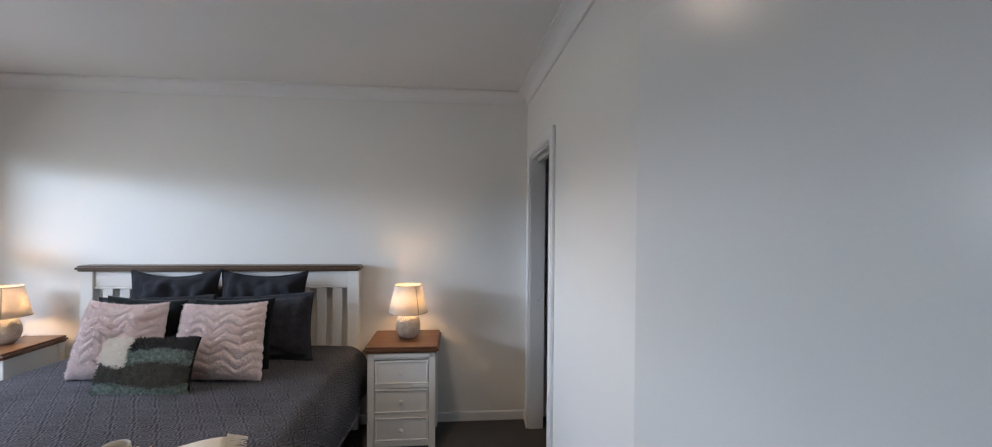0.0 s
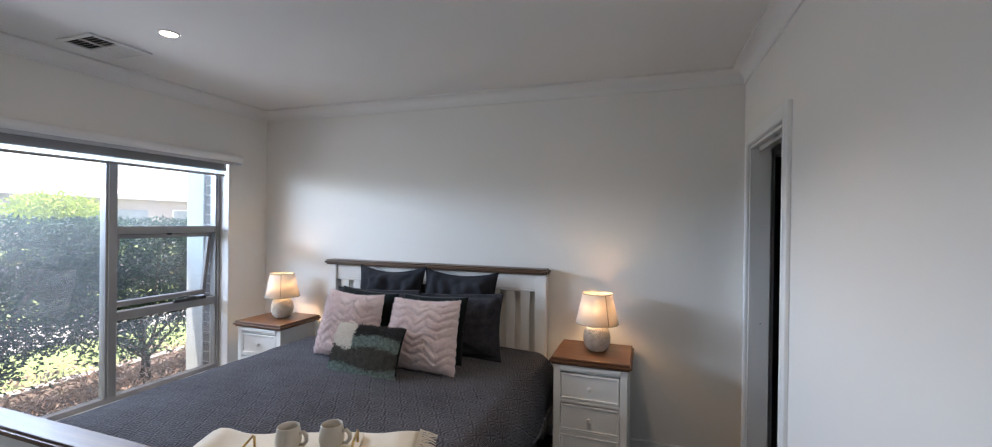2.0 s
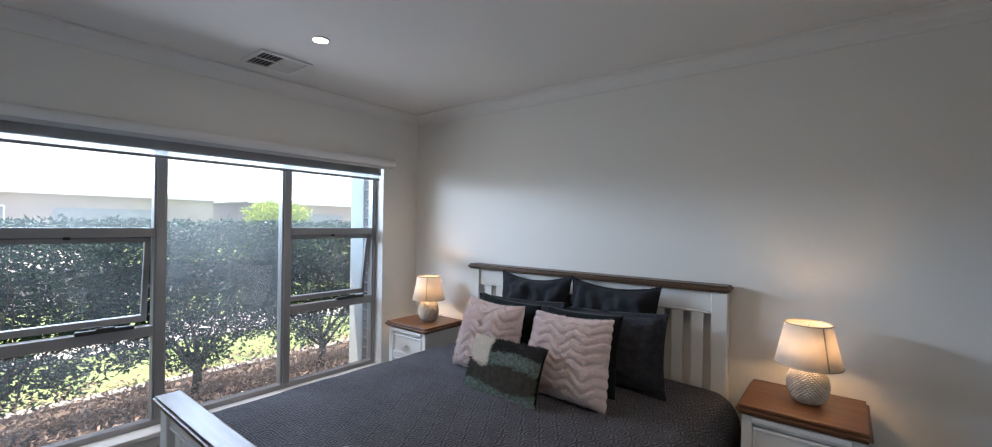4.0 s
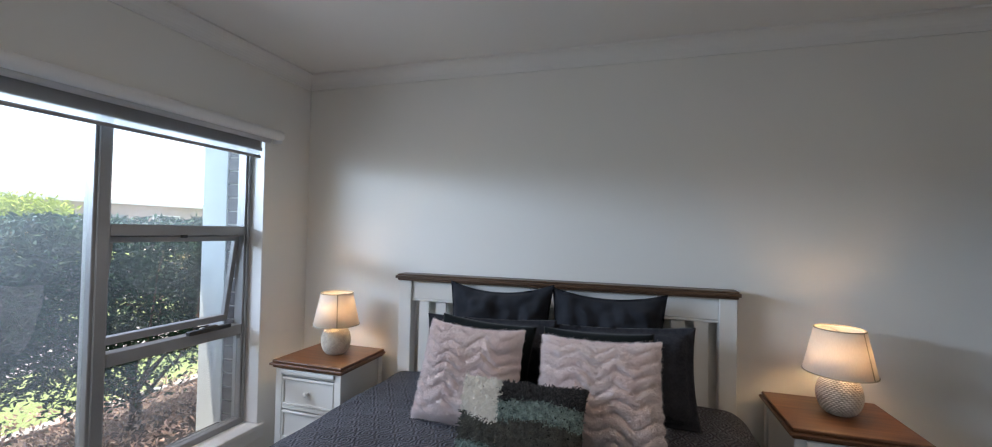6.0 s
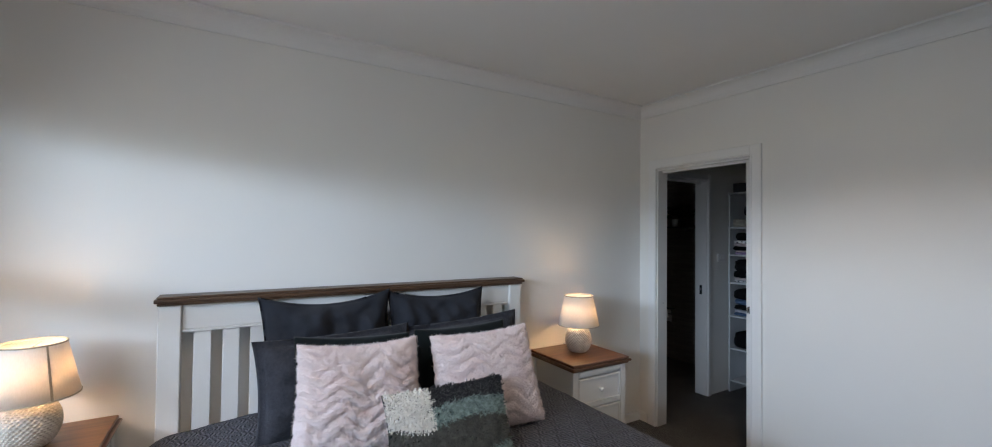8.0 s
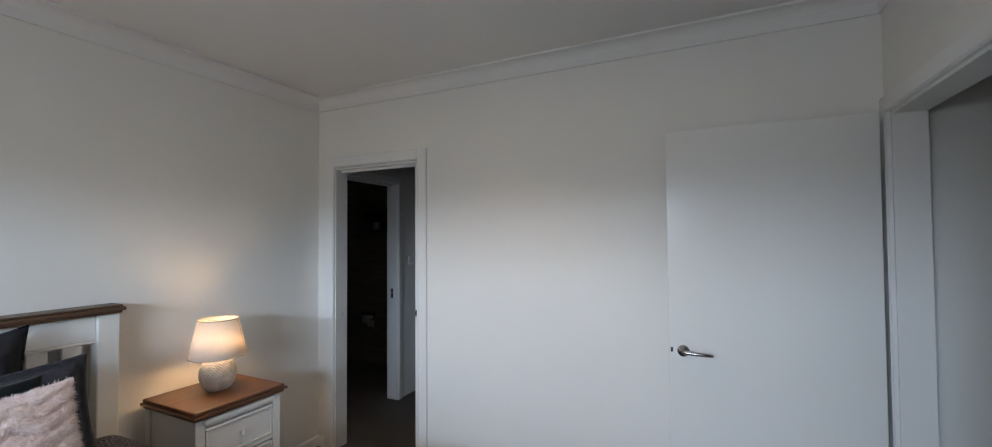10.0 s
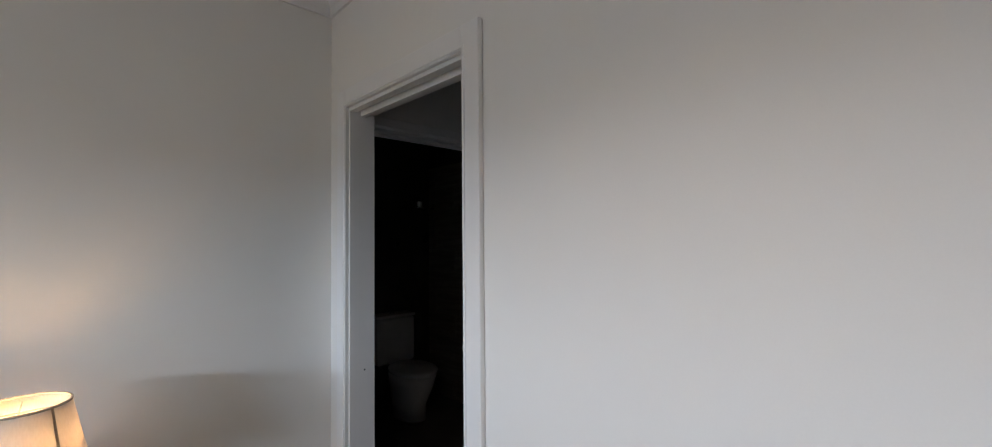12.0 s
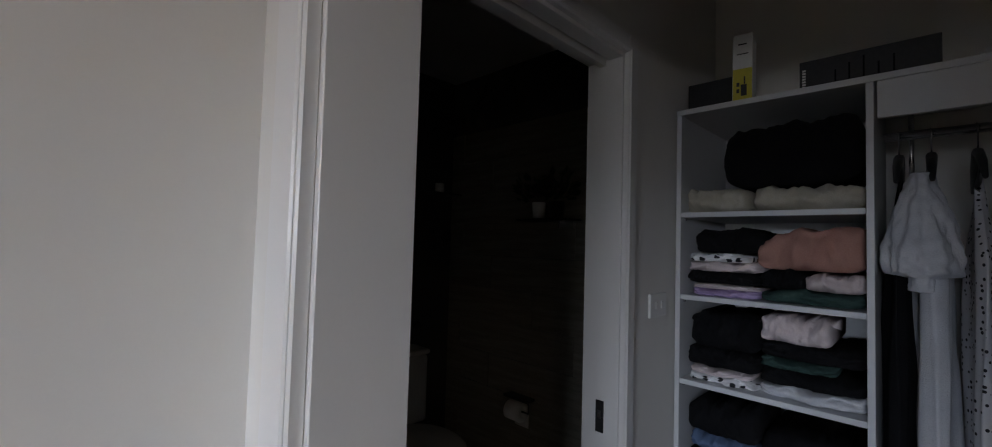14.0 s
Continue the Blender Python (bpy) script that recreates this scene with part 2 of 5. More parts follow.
CLOTHGREEN = surface("dark_green_cloth", (0.02, 0.05, 0.045), (0.045, 0.09, 0.08), 0.95, 8, 300, 0.5, 0.002)
CLOTHTAN = surface("tan_cloth", (0.36, 0.18, 0.08), (0.5, 0.27, 0.13), 0.95, 8, 300, 0.5, 0.002)
DARKCARD = surface("dark_printed_card", (0.012, 0.012, 0.014), (0.03, 0.03, 0.034), 0.5)
YELLOW = surface("yellow_card", (0.55, 0.46, 0.04), (0.68, 0.58, 0.08), 0.5)
WHITECARD = painted("white_card", (0.75, 0.75, 0.73), 0.5)


def dotted(name, ground, dots, size):
    m, t, b = nodes_of(name)
    tc = t.nodes.new("ShaderNodeTexCoord")
    v = t.nodes.new("ShaderNodeTexVoronoi")
    v.inputs["Scale"].default_value, v.inputs["Randomness"].default_value = size, 0.6
    link(t, tc.outputs["Object"], v.inputs["Vector"])
    link(t, ramp(t, v.outputs["Distance"], [(0.24, dots), (0.28, ground)]).outputs[0], b.inputs["Base Color"])
    b.inputs["Roughness"].default_value = 0.95
    return m


SPECKLE = dotted("white_cloth_with_small_dots", (0.60, 0.60, 0.62), (0.015, 0.015, 0.018), 62)
POLKA = dotted("white_cloth_with_black_dots", (0.72, 0.72, 0.73), (0.015, 0.015, 0.018), 28)


def quilted(name, depth, dark, light):
    """Matelasse cloth: staggered hexagon blocks, each filled with nested ridges."""
    m, t, b = nodes_of(name)
    tc = t.nodes.new("ShaderNodeTexCoord")
    sep = t.nodes.new("ShaderNodeSeparateXYZ")
    warp = noise_node(t, 14, 3)
    link(t, tc.outputs["UV"], sep.inputs[0])
    wob = math_node(t, "MULTIPLY", math_node(t, "SUBTRACT", warp.outputs[0], 0.5), 0.016)
    u = math_node(t, "DIVIDE", math_node(t, "ADD", sep.outputs[0], wob), 0.094)
    v = math_node(t, "DIVIDE", math_node(t, "ADD", sep.outputs[1], wob), 0.072)
    stagger = math_node(t, "MULTIPLY", math_node(t, "FLOORED_MODULO", math_node(t, "FLOOR", v), 2.0), 0.5)
    a = math_node(t, "ABSOLUTE", math_node(t, "SUBTRACT", math_node(t, "FRACT", math_node(t, "ADD", u, stagger)), 0.5))
    c = math_node(t, "ABSOLUTE", math_node(t, "SUBTRACT", math_node(t, "FRACT", v), 0.5))
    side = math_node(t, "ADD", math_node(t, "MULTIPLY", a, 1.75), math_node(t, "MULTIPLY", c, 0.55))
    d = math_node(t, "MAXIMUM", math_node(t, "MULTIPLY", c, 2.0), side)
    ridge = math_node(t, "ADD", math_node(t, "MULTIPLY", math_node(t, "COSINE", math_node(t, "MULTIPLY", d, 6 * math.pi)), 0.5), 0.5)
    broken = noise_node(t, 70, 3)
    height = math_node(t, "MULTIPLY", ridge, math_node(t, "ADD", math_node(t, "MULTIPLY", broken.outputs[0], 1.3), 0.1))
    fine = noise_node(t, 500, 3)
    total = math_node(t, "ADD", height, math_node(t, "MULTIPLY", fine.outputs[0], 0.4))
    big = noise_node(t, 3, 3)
    # shading painted in: ridge tops lighter, grooves between them darker, plus random tone
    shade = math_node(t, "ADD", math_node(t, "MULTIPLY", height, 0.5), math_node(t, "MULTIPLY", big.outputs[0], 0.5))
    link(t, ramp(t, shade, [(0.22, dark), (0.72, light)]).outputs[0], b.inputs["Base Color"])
    b.inputs["Roughness"].default_value, b.inputs["Sheen Weight"].default_value = 0.85, 0.12
    b.inputs["Specular IOR Level"].default_value = 0.2
    bump(t, b, total, 1.0, depth)
    return m


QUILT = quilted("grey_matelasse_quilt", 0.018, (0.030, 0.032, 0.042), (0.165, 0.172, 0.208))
SHAM = surface("grey_quilted_sham", (0.018, 0.019, 0.024), (0.044, 0.046, 0.055), 0.92, 14, 90, 0.9, 0.004, sheen=0.1)


def shade_cloth():
    """Lamp shade linen that lets the bulb shine through."""
    m, t, b = nodes_of("ivory_shade_linen")
    n = noise_node(t, 300, 3, stretch=(1, 1, 0.15))
    c = ramp(t, n.outputs[0], [(0.3, (0.74, 0.69, 0.62)), (0.7, (0.82, 0.78, 0.72))])
    link(t, c.outputs[0], b.inputs["Base Color"])
    b.inputs["Roughness"].default_value = 0.9
    tr = t.nodes.new("ShaderNodeBsdfTranslucent")
    tr.inputs[0].default_value = (0.88, 0.80, 0.71, 1)
    mix = t.nodes.new("ShaderNodeMixShader")
    mix.inputs[0].default_value = 0.30
    link(t, b.outputs[0], mix.inputs[1])
    link(t, tr.outputs[0], mix.inputs[2])
    link(t, mix.outputs[0], t.nodes["Material Output"].inputs[0])
    return m


SHADE = shade_cloth()


def sheer_cloth():
    m, t, b = nodes_of("sheer_blind_cloth")
    tp = t.nodes.new("ShaderNodeBsdfTransparent")
    tl = t.nodes.new("ShaderNodeBsdfTranslucent")
    tl.inputs[0].default_value = (0.6, 0.6, 0.6, 1)
    a = t.nodes.new("ShaderNodeMixShader")
    a.inputs[0].default_value = 0.5
    link(t, tp.outputs[0], a.inputs[1])
    link(t, tl.outputs[0], a.inputs[2])
    link(t, a.outputs[0], t.nodes["Material Output"].inputs[0])
    return m


SHEER = sheer_cloth()


def pane_glass(name, dust_haze):
    """Clear glass with a dust film; the glare's pale haze is mixed into it."""
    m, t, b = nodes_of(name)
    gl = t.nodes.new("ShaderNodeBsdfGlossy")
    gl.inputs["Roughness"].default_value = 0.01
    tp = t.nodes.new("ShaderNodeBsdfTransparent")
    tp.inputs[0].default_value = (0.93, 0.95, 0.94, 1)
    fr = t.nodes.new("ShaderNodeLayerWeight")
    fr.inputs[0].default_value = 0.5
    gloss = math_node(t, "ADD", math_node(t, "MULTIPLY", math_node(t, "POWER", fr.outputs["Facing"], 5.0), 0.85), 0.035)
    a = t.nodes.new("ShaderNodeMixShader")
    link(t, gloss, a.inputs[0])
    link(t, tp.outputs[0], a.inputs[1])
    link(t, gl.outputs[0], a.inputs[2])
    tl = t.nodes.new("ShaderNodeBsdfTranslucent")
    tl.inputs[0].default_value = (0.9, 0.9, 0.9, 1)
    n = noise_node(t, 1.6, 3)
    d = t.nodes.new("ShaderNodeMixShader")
    link(t, math_node(t, "MULTIPLY", n.outputs[0], dust_haze * 2), d.inputs[0])
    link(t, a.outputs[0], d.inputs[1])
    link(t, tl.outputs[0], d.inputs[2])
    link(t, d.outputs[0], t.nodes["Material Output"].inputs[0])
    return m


# dusty panes, with the haze of outdoor glare painted into the film
GLASS = pane_glass("dusty_hazed_glass", 0.044)
GLASSCLEAN = pane_glass("window_glass", 0.012)


def glowing(name, colour, strength):
    m, t, b = nodes_of(name)
    b.inputs["Base Color"].default_value = (0.8, 0.8, 0.8, 1)
    b.inputs["Emission Color"].default_value = (*colour, 1)
    b.inputs["Emission Strength"].default_value = strength
    return m


BULB = glowing("warm_bulb", (1.0, 0.71, 0.40), 17)
LENS = glowing("downlight_lens", (1.0, 0.86, 0.68), 18)


def foliage(name, dark, light):
    m, t, b = nodes_of(name)
    g = t.nodes.new("ShaderNodeNewGeometry")
    c = ramp(t, g.outputs["Random Per Island"], [(0.0, dark), (1.0, light)])
    link(t, c.outputs[0], b.inputs["Base Color"])
    b.inputs["Roughness"].default_value = 0.55
    tl = t.nodes.new("ShaderNodeBsdfTranslucent")
    link(t, c.outputs[0], tl.inputs[0])
    mix = t.nodes.new("ShaderNodeMixShader")
    mix.inputs[0].default_value = 0.14
    b.inputs["Specular IOR Level"].default_value = 0.2
    link(t, b.outputs[0], mix.inputs[1])
    link(t, tl.outputs[0], mix.inputs[2])
    link(t, mix.outputs[0], t.nodes["Material Output"].inputs[0])
    return m


LEAVES = foliage("glossy_hedge_leaves", (0.008, 0.028, 0.014), (0.028, 0.078, 0.042))
PINKLEAVES = foliage("pink_brown_leaves", (0.34, 0.22, 0.17), (0.68, 0.50, 0.41))
LIMELEAVES = foliage("lime_leaves", (0.22, 0.30, 0.04), (0.42, 0.50, 0.09))
POTLEAVES = foliage("house_plant_leaves", (0.01, 0.03, 0.01), (0.03, 0.06, 0.02))

# ---- bedroom shell ----
H = 2.575
XW, XE, YS, YN = -4.0, 0.0, -3.32, 0.0
WY0, WY1, WZ0, WZ1 = -2.815, -0.385, 0.265, 2.12   # window opening
DY0, DY1, DZ = -0.925, -0.162, 2.05               # doorway to the robe
EX0, EX1 = -0.90, -0.075                          # entry doorway, in the south wall

fixed("floor", boxes((-4.0, 1.9, -4.9, 1.9, -0.12, 0.0)), CARPET, "dark brown-grey cut pile carpet, wall to wall", "carpet")
fixed("ceiling", boxes((-4.35, 1.9, -4.9, 1.9, H, H + 0.1)), CEIL, "flat white painted plaster ceiling", "ceiling")
fixed("wall_north", boxes((XW - 0.1, 0.0, 0.0, 0.1, 0, H)), WALL, "plain off-white painted plaster wall behind the bed", "wall")
fixed("wall_east", boxes((0, 0.11, -4.9, DY0, 0, H), (0, 0.11, DY1, 0.1, 0, H), (0, 0.11, DY0, DY1, DZ, H)), WALL, "off-white painted plaster wall with a doorway", "wall")
fixed("wall_west", boxes((XW - 0.1, XW, YS, WY0, 0, H), (XW - 0.1, XW, WY1, 0.0, 0, H), (XW - 0.1, XW, WY0, WY1, 0, WZ0), (XW - 0.1, XW, WY0, WY1, WZ1, H)), WALL, "off-white painted plaster wall around the wide window", "wall")
fixed("wall_south", boxes((XW - 0.1, EX0, YS - 0.11, YS, 0, H), (EX1, 0.0, YS - 0.11, YS, 0, H), (EX0, EX1, YS - 0.11, YS, 2.05, H)), WALL, "off-white painted plaster wall with the entry doorway", "wall")
fixed("wall_hall", boxes((XW - 0.1, 0.0, -4.9, -4.8, 0, H), (-1.6, -1.5, -4.8, YS - 0.11, 0, H)), WALL, "plain off-white hallway wall", "wall")

# cove cornice round the room
cove = [(0.0, 0.0), (0.0, -0.09), (0.012, -0.09), (0.012, -0.078)]
cove += [(0.078 - 0.066 * math.cos(a), -0.078 + 0.066 * math.sin(a)) for a in [math.pi / 2 * i / 6 for i in range(1, 6)]]
cove += [(0.078, -0.012), (0.09, -0.012), (0.09, 0.0)]
ring = [((XW, YS, H), (1, 1, 0)), ((XW, YN, H), (1, -1, 0)), ((XE, YN, H), (-1, -1, 0)), ((XE, YS, H), (-1, 1, 0)), ((XW, YS, H), (1, 1, 0))]
ob = fixed("cornice", sweep([(x, z - 0.001) for x, z in cove], ring), CEIL, "white plaster cove cornice", "cornice")

# skirting boards
sk = [(0.0, 0.0), (0.014, 0.0), (0.014, 0.062), (0.010, 0.070), (0.0, 0.070)]
for run in ([((XW, 0, 0), (0, -1, 0)), ((0, 0, 0), (-1, -1, 0)), ((0, DY1 + 0.075, 0), (-1, 0, 0))],
            [((0, DY0 - 0.068, 0), (-1, 0, 0)), ((0, YS, 0), (-1, 1, 0)), ((EX1, YS, 0), (0, 1, 0))],
            [((EX0, YS, 0), (0, 1, 0)), ((XW, YS, 0), (1, 1, 0)), ((XW, 0, 0), (1, 0, 0))]):
    fixed("baseboard", sweep(sk, run), TRIM, "white painted skirting board", "skirting")


def architrave(name, x, side, y0, y1, top, w=0.075, t=0.018, axis="x"):
    """Door trim with a stepped inner bead, on a wall plane; side: -1 or 1, the way it stands proud."""
    rows = []
    for a0, a1, z0, z1 in ((y0 - w, y0, 0, top + w), (y1, y1 + w, 0, top + w), (y0, y1, top, top + w)):
        rows.append((a0, a1, z0, z1, t))
    for a0, a1, z0, z1 in ((y0 - 0.014, y0 - 0.004, 0, top + 0.014), (y1 + 0.004, y1 + 0.014, 0, top + 0.014), (y0 - 0.004, y1 + 0.004, top + 0.004, top + 0.014)):
        rows.append((a0, a1, z0, z1, t + 0.004))
    bm = bmesh.new()
    for a0, a1, z0, z1, d in rows:
        p, q = sorted((x, x + side * d))
        if axis == "x":
            box(bm, p, q, a0, a1, z0, z1, bevel=0.0025)
        else:
            box(bm, a0, a1, p, q, z0, z1, bevel=0.0025)
    return fixed(name, bm, TRIM, "white painted timber door architrave", "architrave")


# doorway to the robe, with a pocket door slid back into the wall
architrave("trim_robe_door", -0.0005, -1, -0.913, -0.172, 2.05, w=0.073)
def lining(label, *rows):
    """Door lining: each jamb and head board is a part."""
    d = thing("door_lining", label, "door lining", kind="structure")
    for nm, r in rows:
        part(nm, boxes(r, bevel=0.001), TRIM, d)


lining("white painted door lining with a pocket slot", ("jamb", (-0.001, 0.109, -0.180, -0.1625, 0, 2.05)), ("jamb", (-0.001, 0.03, -0.925, -0.9125, 0, 2.05)), ("jamb", (0.08, 0.111, -0.925, -0.9125, 0, 2.05)),
       ("head", (-0.001, 0.030, -0.9120, -0.1805, 2.036, 2.05)), ("head", (0.08, 0.111, -0.9120, -0.1805, 2.036, 2.05)), ("track", (0.045, 0.065, -0.9, -0.182, 2.02, 2.05)))
door = thing("door_1", "white pocket door slid open into the wall", "door", (0.055, -0.86, 0), kind="structure")
part("leaf", boxes((-0.018, 0.018, -0.055, 0.0, 0.008, 2.02), bevel=0.002), LEAF, door)
pull = part("flush_pull", lathe([(0.0, -0.0195), (0.012, -0.0195), (0.022, -0.022), (0.026, -0.021), (0.026, -0.017), (0.0, -0.017)], 24, (0.0, -0.028, 1.03), "x"), CHROME, door, "round chrome flush pull", True)

# entry doorway and its leaf, opened back against the east wall
architrave("trim_entry_door", YS, 1, EX0, EX1 - 0.001, 2.045, axis="y", w=0.07)
lining("white painted door lining", ("jamb", (EX0 - 0.001, EX0 + 0.014, YS - 0.111, YS + 0.001, 0, 2.045)), ("jamb", (EX1 - 0.014, EX1 + 0.001, YS - 0.111, YS + 0.001, 0, 2.045)), ("head", (EX0 + 0.0145, EX1 - 0.0145, YS - 0.111, YS + 0.001, 2.032, 2.046)))
door = thing("door_2", "white flush panel door opened back beside the wall", "door", (-0.062, -3.275, 0), kind="structure")
door.rotation_euler[2] = radians(3.6)
part("leaf", boxes((-0.036, 0.0, 0.0, 0.815, 0.012, 2.04), bevel=0.002), LEAF, door)
handle = part("door_handle", lathe([(0.0, -0.036), (0.027, -0.036), (0.027, -0.043), (0.024, -0.046), (0.011, -0.047), (0.010, -0.085), (0.0, -0.086)], 28, (0, 0.752, 1.005), "x"), CHROME, door, "satin chrome lever on a round rose", True)
part("lever", tube([(-0.078, 0.756, 1.006), (-0.082, 0.735, 1.006), (-0.083, 0.69, 1.004), (-0.081, 0.63, 1.001)], [0.010, 0.010, 0.009, 0.008], 12), CHROME, handle, "", True)
part("privacy_latch", boxes((-0.0385, -0.036, 0.797, 0.807, 0.996, 1.018), bevel=0.0008), BLACKPLAS, door, "small dark latch plate")



# ---- window ----
FX0, FX1 = -4.165, -4.10
win = thing("window_1", "wide three-light window with grey aluminium frames and awning sashes", "window", (FX1, -1.58, WZ0), kind="structure")


def wpart(name, rows, mat=ALU, parent=win, label="", bevel=0.003):
    ox, oy, oz = FX1, -1.58, WZ0
    return part(name, boxes(*[(a - ox, b - ox, c - oy, d - oy, e - oz, f - oz) for a, b, c, d, e, f in rows], bevel=bevel), mat, parent, label)


Y = [-2.80, -2.76, -2.032, -1.964, -1.244, -1.172, -0.435, -0.395]
ZB, ZT = 0.285, 2.11
wpart("window_frame", [(FX0, FX1, Y[0], Y[7], ZB - 0.015, ZB + 0.035), (FX0, FX1, Y[0], Y[7], ZT - 0.04, ZT)])
for a, b in ((0, 1), (2, 3), (4, 5), (6, 7)):
    wpart("mullion", [(FX0, FX1, Y[a], Y[b], ZB + 0.036, ZT - 0.041), (FX1 + 0.0005, FX1 + 0.012, Y[a] + 0.012, Y[b] - 0.012, ZB + 0.037, ZT - 0.042)])
for a, b in ((1, 2), (5, 6)):
    wpart("transom", [(FX0, FX1, Y[a] + 0.0005, Y[b] - 0.0005, 1.452, 1.508)])
    wpart("transom", [(FX0, FX1, Y[a] + 0.0005, Y[b] - 0.0005, 0.842, 0.905)])
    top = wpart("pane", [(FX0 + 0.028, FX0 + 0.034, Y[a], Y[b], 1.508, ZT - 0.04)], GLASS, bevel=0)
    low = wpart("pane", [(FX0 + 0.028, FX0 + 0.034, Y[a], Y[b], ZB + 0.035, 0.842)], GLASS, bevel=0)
    top.visible_shadow = low.visible_shadow = False
    # awning sash, pushed out a little at its foot
    sash = new("sash")
    sash.parent = win
    sash.location = (FX0 + 0.035 - FX1, (Y[a] + Y[b]) / 2 + 1.58, 1.448 - WZ0)
    sash.rotation_euler[1] = radians(8.5)
    hw, hh = (Y[b] - Y[a]) / 2 - 0.006, 0.535
    tagged(sash, "awning sash pushed slightly open")
    part("sash_frame", boxes((-0.03, 0.0, -hw, hw, -0.03, 0.0), (-0.03, 0.0, -hw, hw, -hh, -hh + 0.04), (-0.03, 0.0, -hw, -hw + 0.03, -hh + 0.0405, -0.0305), (-0.03, 0.0, hw - 0.03, hw, -hh + 0.0405, -0.0305), bevel=0.002), ALU, sash)
    g = part("pane", boxes((-0.018, -0.012, -hw + 0.028, hw - 0.028, -hh + 0.038, -0.028)), GLASSCLEAN, sash)
    g.visible_shadow = False
    c = (Y[a] + Y[b]) / 2 + 0.14
    wpart("winder", [(FX1 - 0.002, FX1 + 0.030, c - 0.13, c + 0.13, 0.905, 0.928), (FX1 + 0.004, FX1 + 0.034, c - 0.04, c + 0.04, 0.926, 0.938), (FX1 + 0.012, FX1 + 0.026, c - 0.1, c - 0.01, 0.939, 0.947)], BLACKPLAS, label="black plastic chain winder", bevel=0.004)
    wpart("catch", [(FX1 + 0.0005, FX1 + 0.02, c - 0.18, c - 0.15, 1.44, 1.456)], BLACKPLAS)
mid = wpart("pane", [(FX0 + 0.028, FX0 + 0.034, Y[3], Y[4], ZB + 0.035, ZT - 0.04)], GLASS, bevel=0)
mid.visible_shadow = False
wpart("window_reveal", [(FX0 - 0.01, -3.997, WY1 - 0.012, WY1 + 0.001, WZ0 + 0.021, WZ1 - 0.013), (FX0 - 0.01, -3.997, WY0 - 0.001, WY0 + 0.012, WZ0 + 0.021, WZ1 - 0.013), (FX0 - 0.01, -3.997, WY0, WY1, WZ1 - 0.012, WZ1 + 0.001)], TRIM, label="white painted timber window reveal")
wpart("window_sill", [(FX1 - 0.01, -3.975, WY0 - 0.03, WY1 + 0.03, WZ0 - 0.008, WZ0 + 0.02), (-3.9995, -3.985, WY0 - 0.03, WY1 + 0.03, WZ0 - 0.07, WZ0 - 0.0085)], TRIM, label="white painted timber window sill", bevel=0.004)

# double roller blind, wound up
blind = thing("roller_blind", "white double roller blind wound up over the window", "blind", (-3.93, -1.6, 2.07))
part("roll", lathe([(0.0, -1.29), (0.028, -1.29), (0.031, -1.285), (0.031, 1.255), (0.028, 1.262), (0.0, 1.262)], 28, (0, 0, 0.015), "y"), WHITEMETAL, blind, "white wound sheer roll", True)
part("roll", lathe([(0.0, -1.27), (0.026, -1.27), (0.026, 1.20), (0.0, 1.20)], 24, (-0.035, 0, -0.012), "y"), BLINDCLOTH, blind, "grey wound block-out roll", True)
part("bracket", boxes((-0.068, 0.005, 1.263, 1.268, -0.03, 0.05), bevel=0.001), WHITEMETAL, blind)
part("bracket", boxes((-0.068, 0.005, -1.296, -1.291, -0.03, 0.05), bevel=0.001), WHITEMETAL, blind)
part("block_out_cloth", boxes((-0.0625, -0.0615, -1.2, 1.17, -0.085, -0.01)), BLINDCLOTH, blind)
part("bottom_rail", boxes((-0.071, -0.053, -1.2, 1.17, -0.095, -0.072), bevel=0.005, seg=2), ALU, blind)
sh = part("sheer_cloth", boxes((-0.0345, -0.0338, -1.2, 1.13, -0.13, 0.0)), SHEER, blind)
part("bottom_rail", lathe([(0.0, -1.2), (0.009, -1.2), (0.009, 1.13), (0.0, 1.13)], 12, (-0.034, 0, -0.135), "y"), ALU, blind)

# ---- ceiling fittings ----


def downlight(x, y):
    d = thing("downlight", "small round white recessed ceiling downlight, lit", "downlight", (x, y, H), group="ceiling downlights")
    part("trim_ring", lathe([(0.038, -0.0005), (0.052, -0.0005), (0.052, -0.003), (0.047, -0.006), (0.040, -0.006), (0.038, -0.003), (0.038, -0.0005)], 32), TRIM, d, "", True)
    part("lens", lathe([(0.0, -0.0045), (0.039, -0.0045), (0.039, -0.001), (0.0, -0.001)], 32), LENS, d, "glowing warm white lens")
    l = new("downlight_lamp", bpy.data.lights.new("downlight_lamp", "SPOT"))
    l.data.energy, l.data.color, l.data.spot_size, l.data.spot_blend, l.data.shadow_soft_size = DOWN, (1.0, 0.83, 0.62), radians(125), 0.9, 0.035
    l.matrix_world = look((x, y, H - 0.05), (x, y, 0))
    return d


DOWN = 6.0
downlight(-3.063, -1.54)
downlight(-1.06, -1.625)

vent = thing("ceiling_vent", "square white louvred ceiling air vent", "air vent", (-3.61, -1.525, H))
part("frame", boxes((-0.15, 0.15, -0.16, -0.135, -0.012, -0.0005), (-0.15, 0.15, 0.135, 0.16, -0.012, -0.0005), (-0.15, -0.125, -0.1345, 0.1345, -0.012, -0.0005), (0.125, 0.15, -0.1345, 0.1345, -0.012, -0.0005), (-0.1245, 0.1245, -0.006, 0.006, -0.011, -0.0005), (-0.006, 0.006, -0.1345, -0.0065, -0.0105, -0.0005), (-0.006, 0.006, 0.0065, 0.1345, -0.0105, -0.0005), bevel=0.002), TRIM, vent)
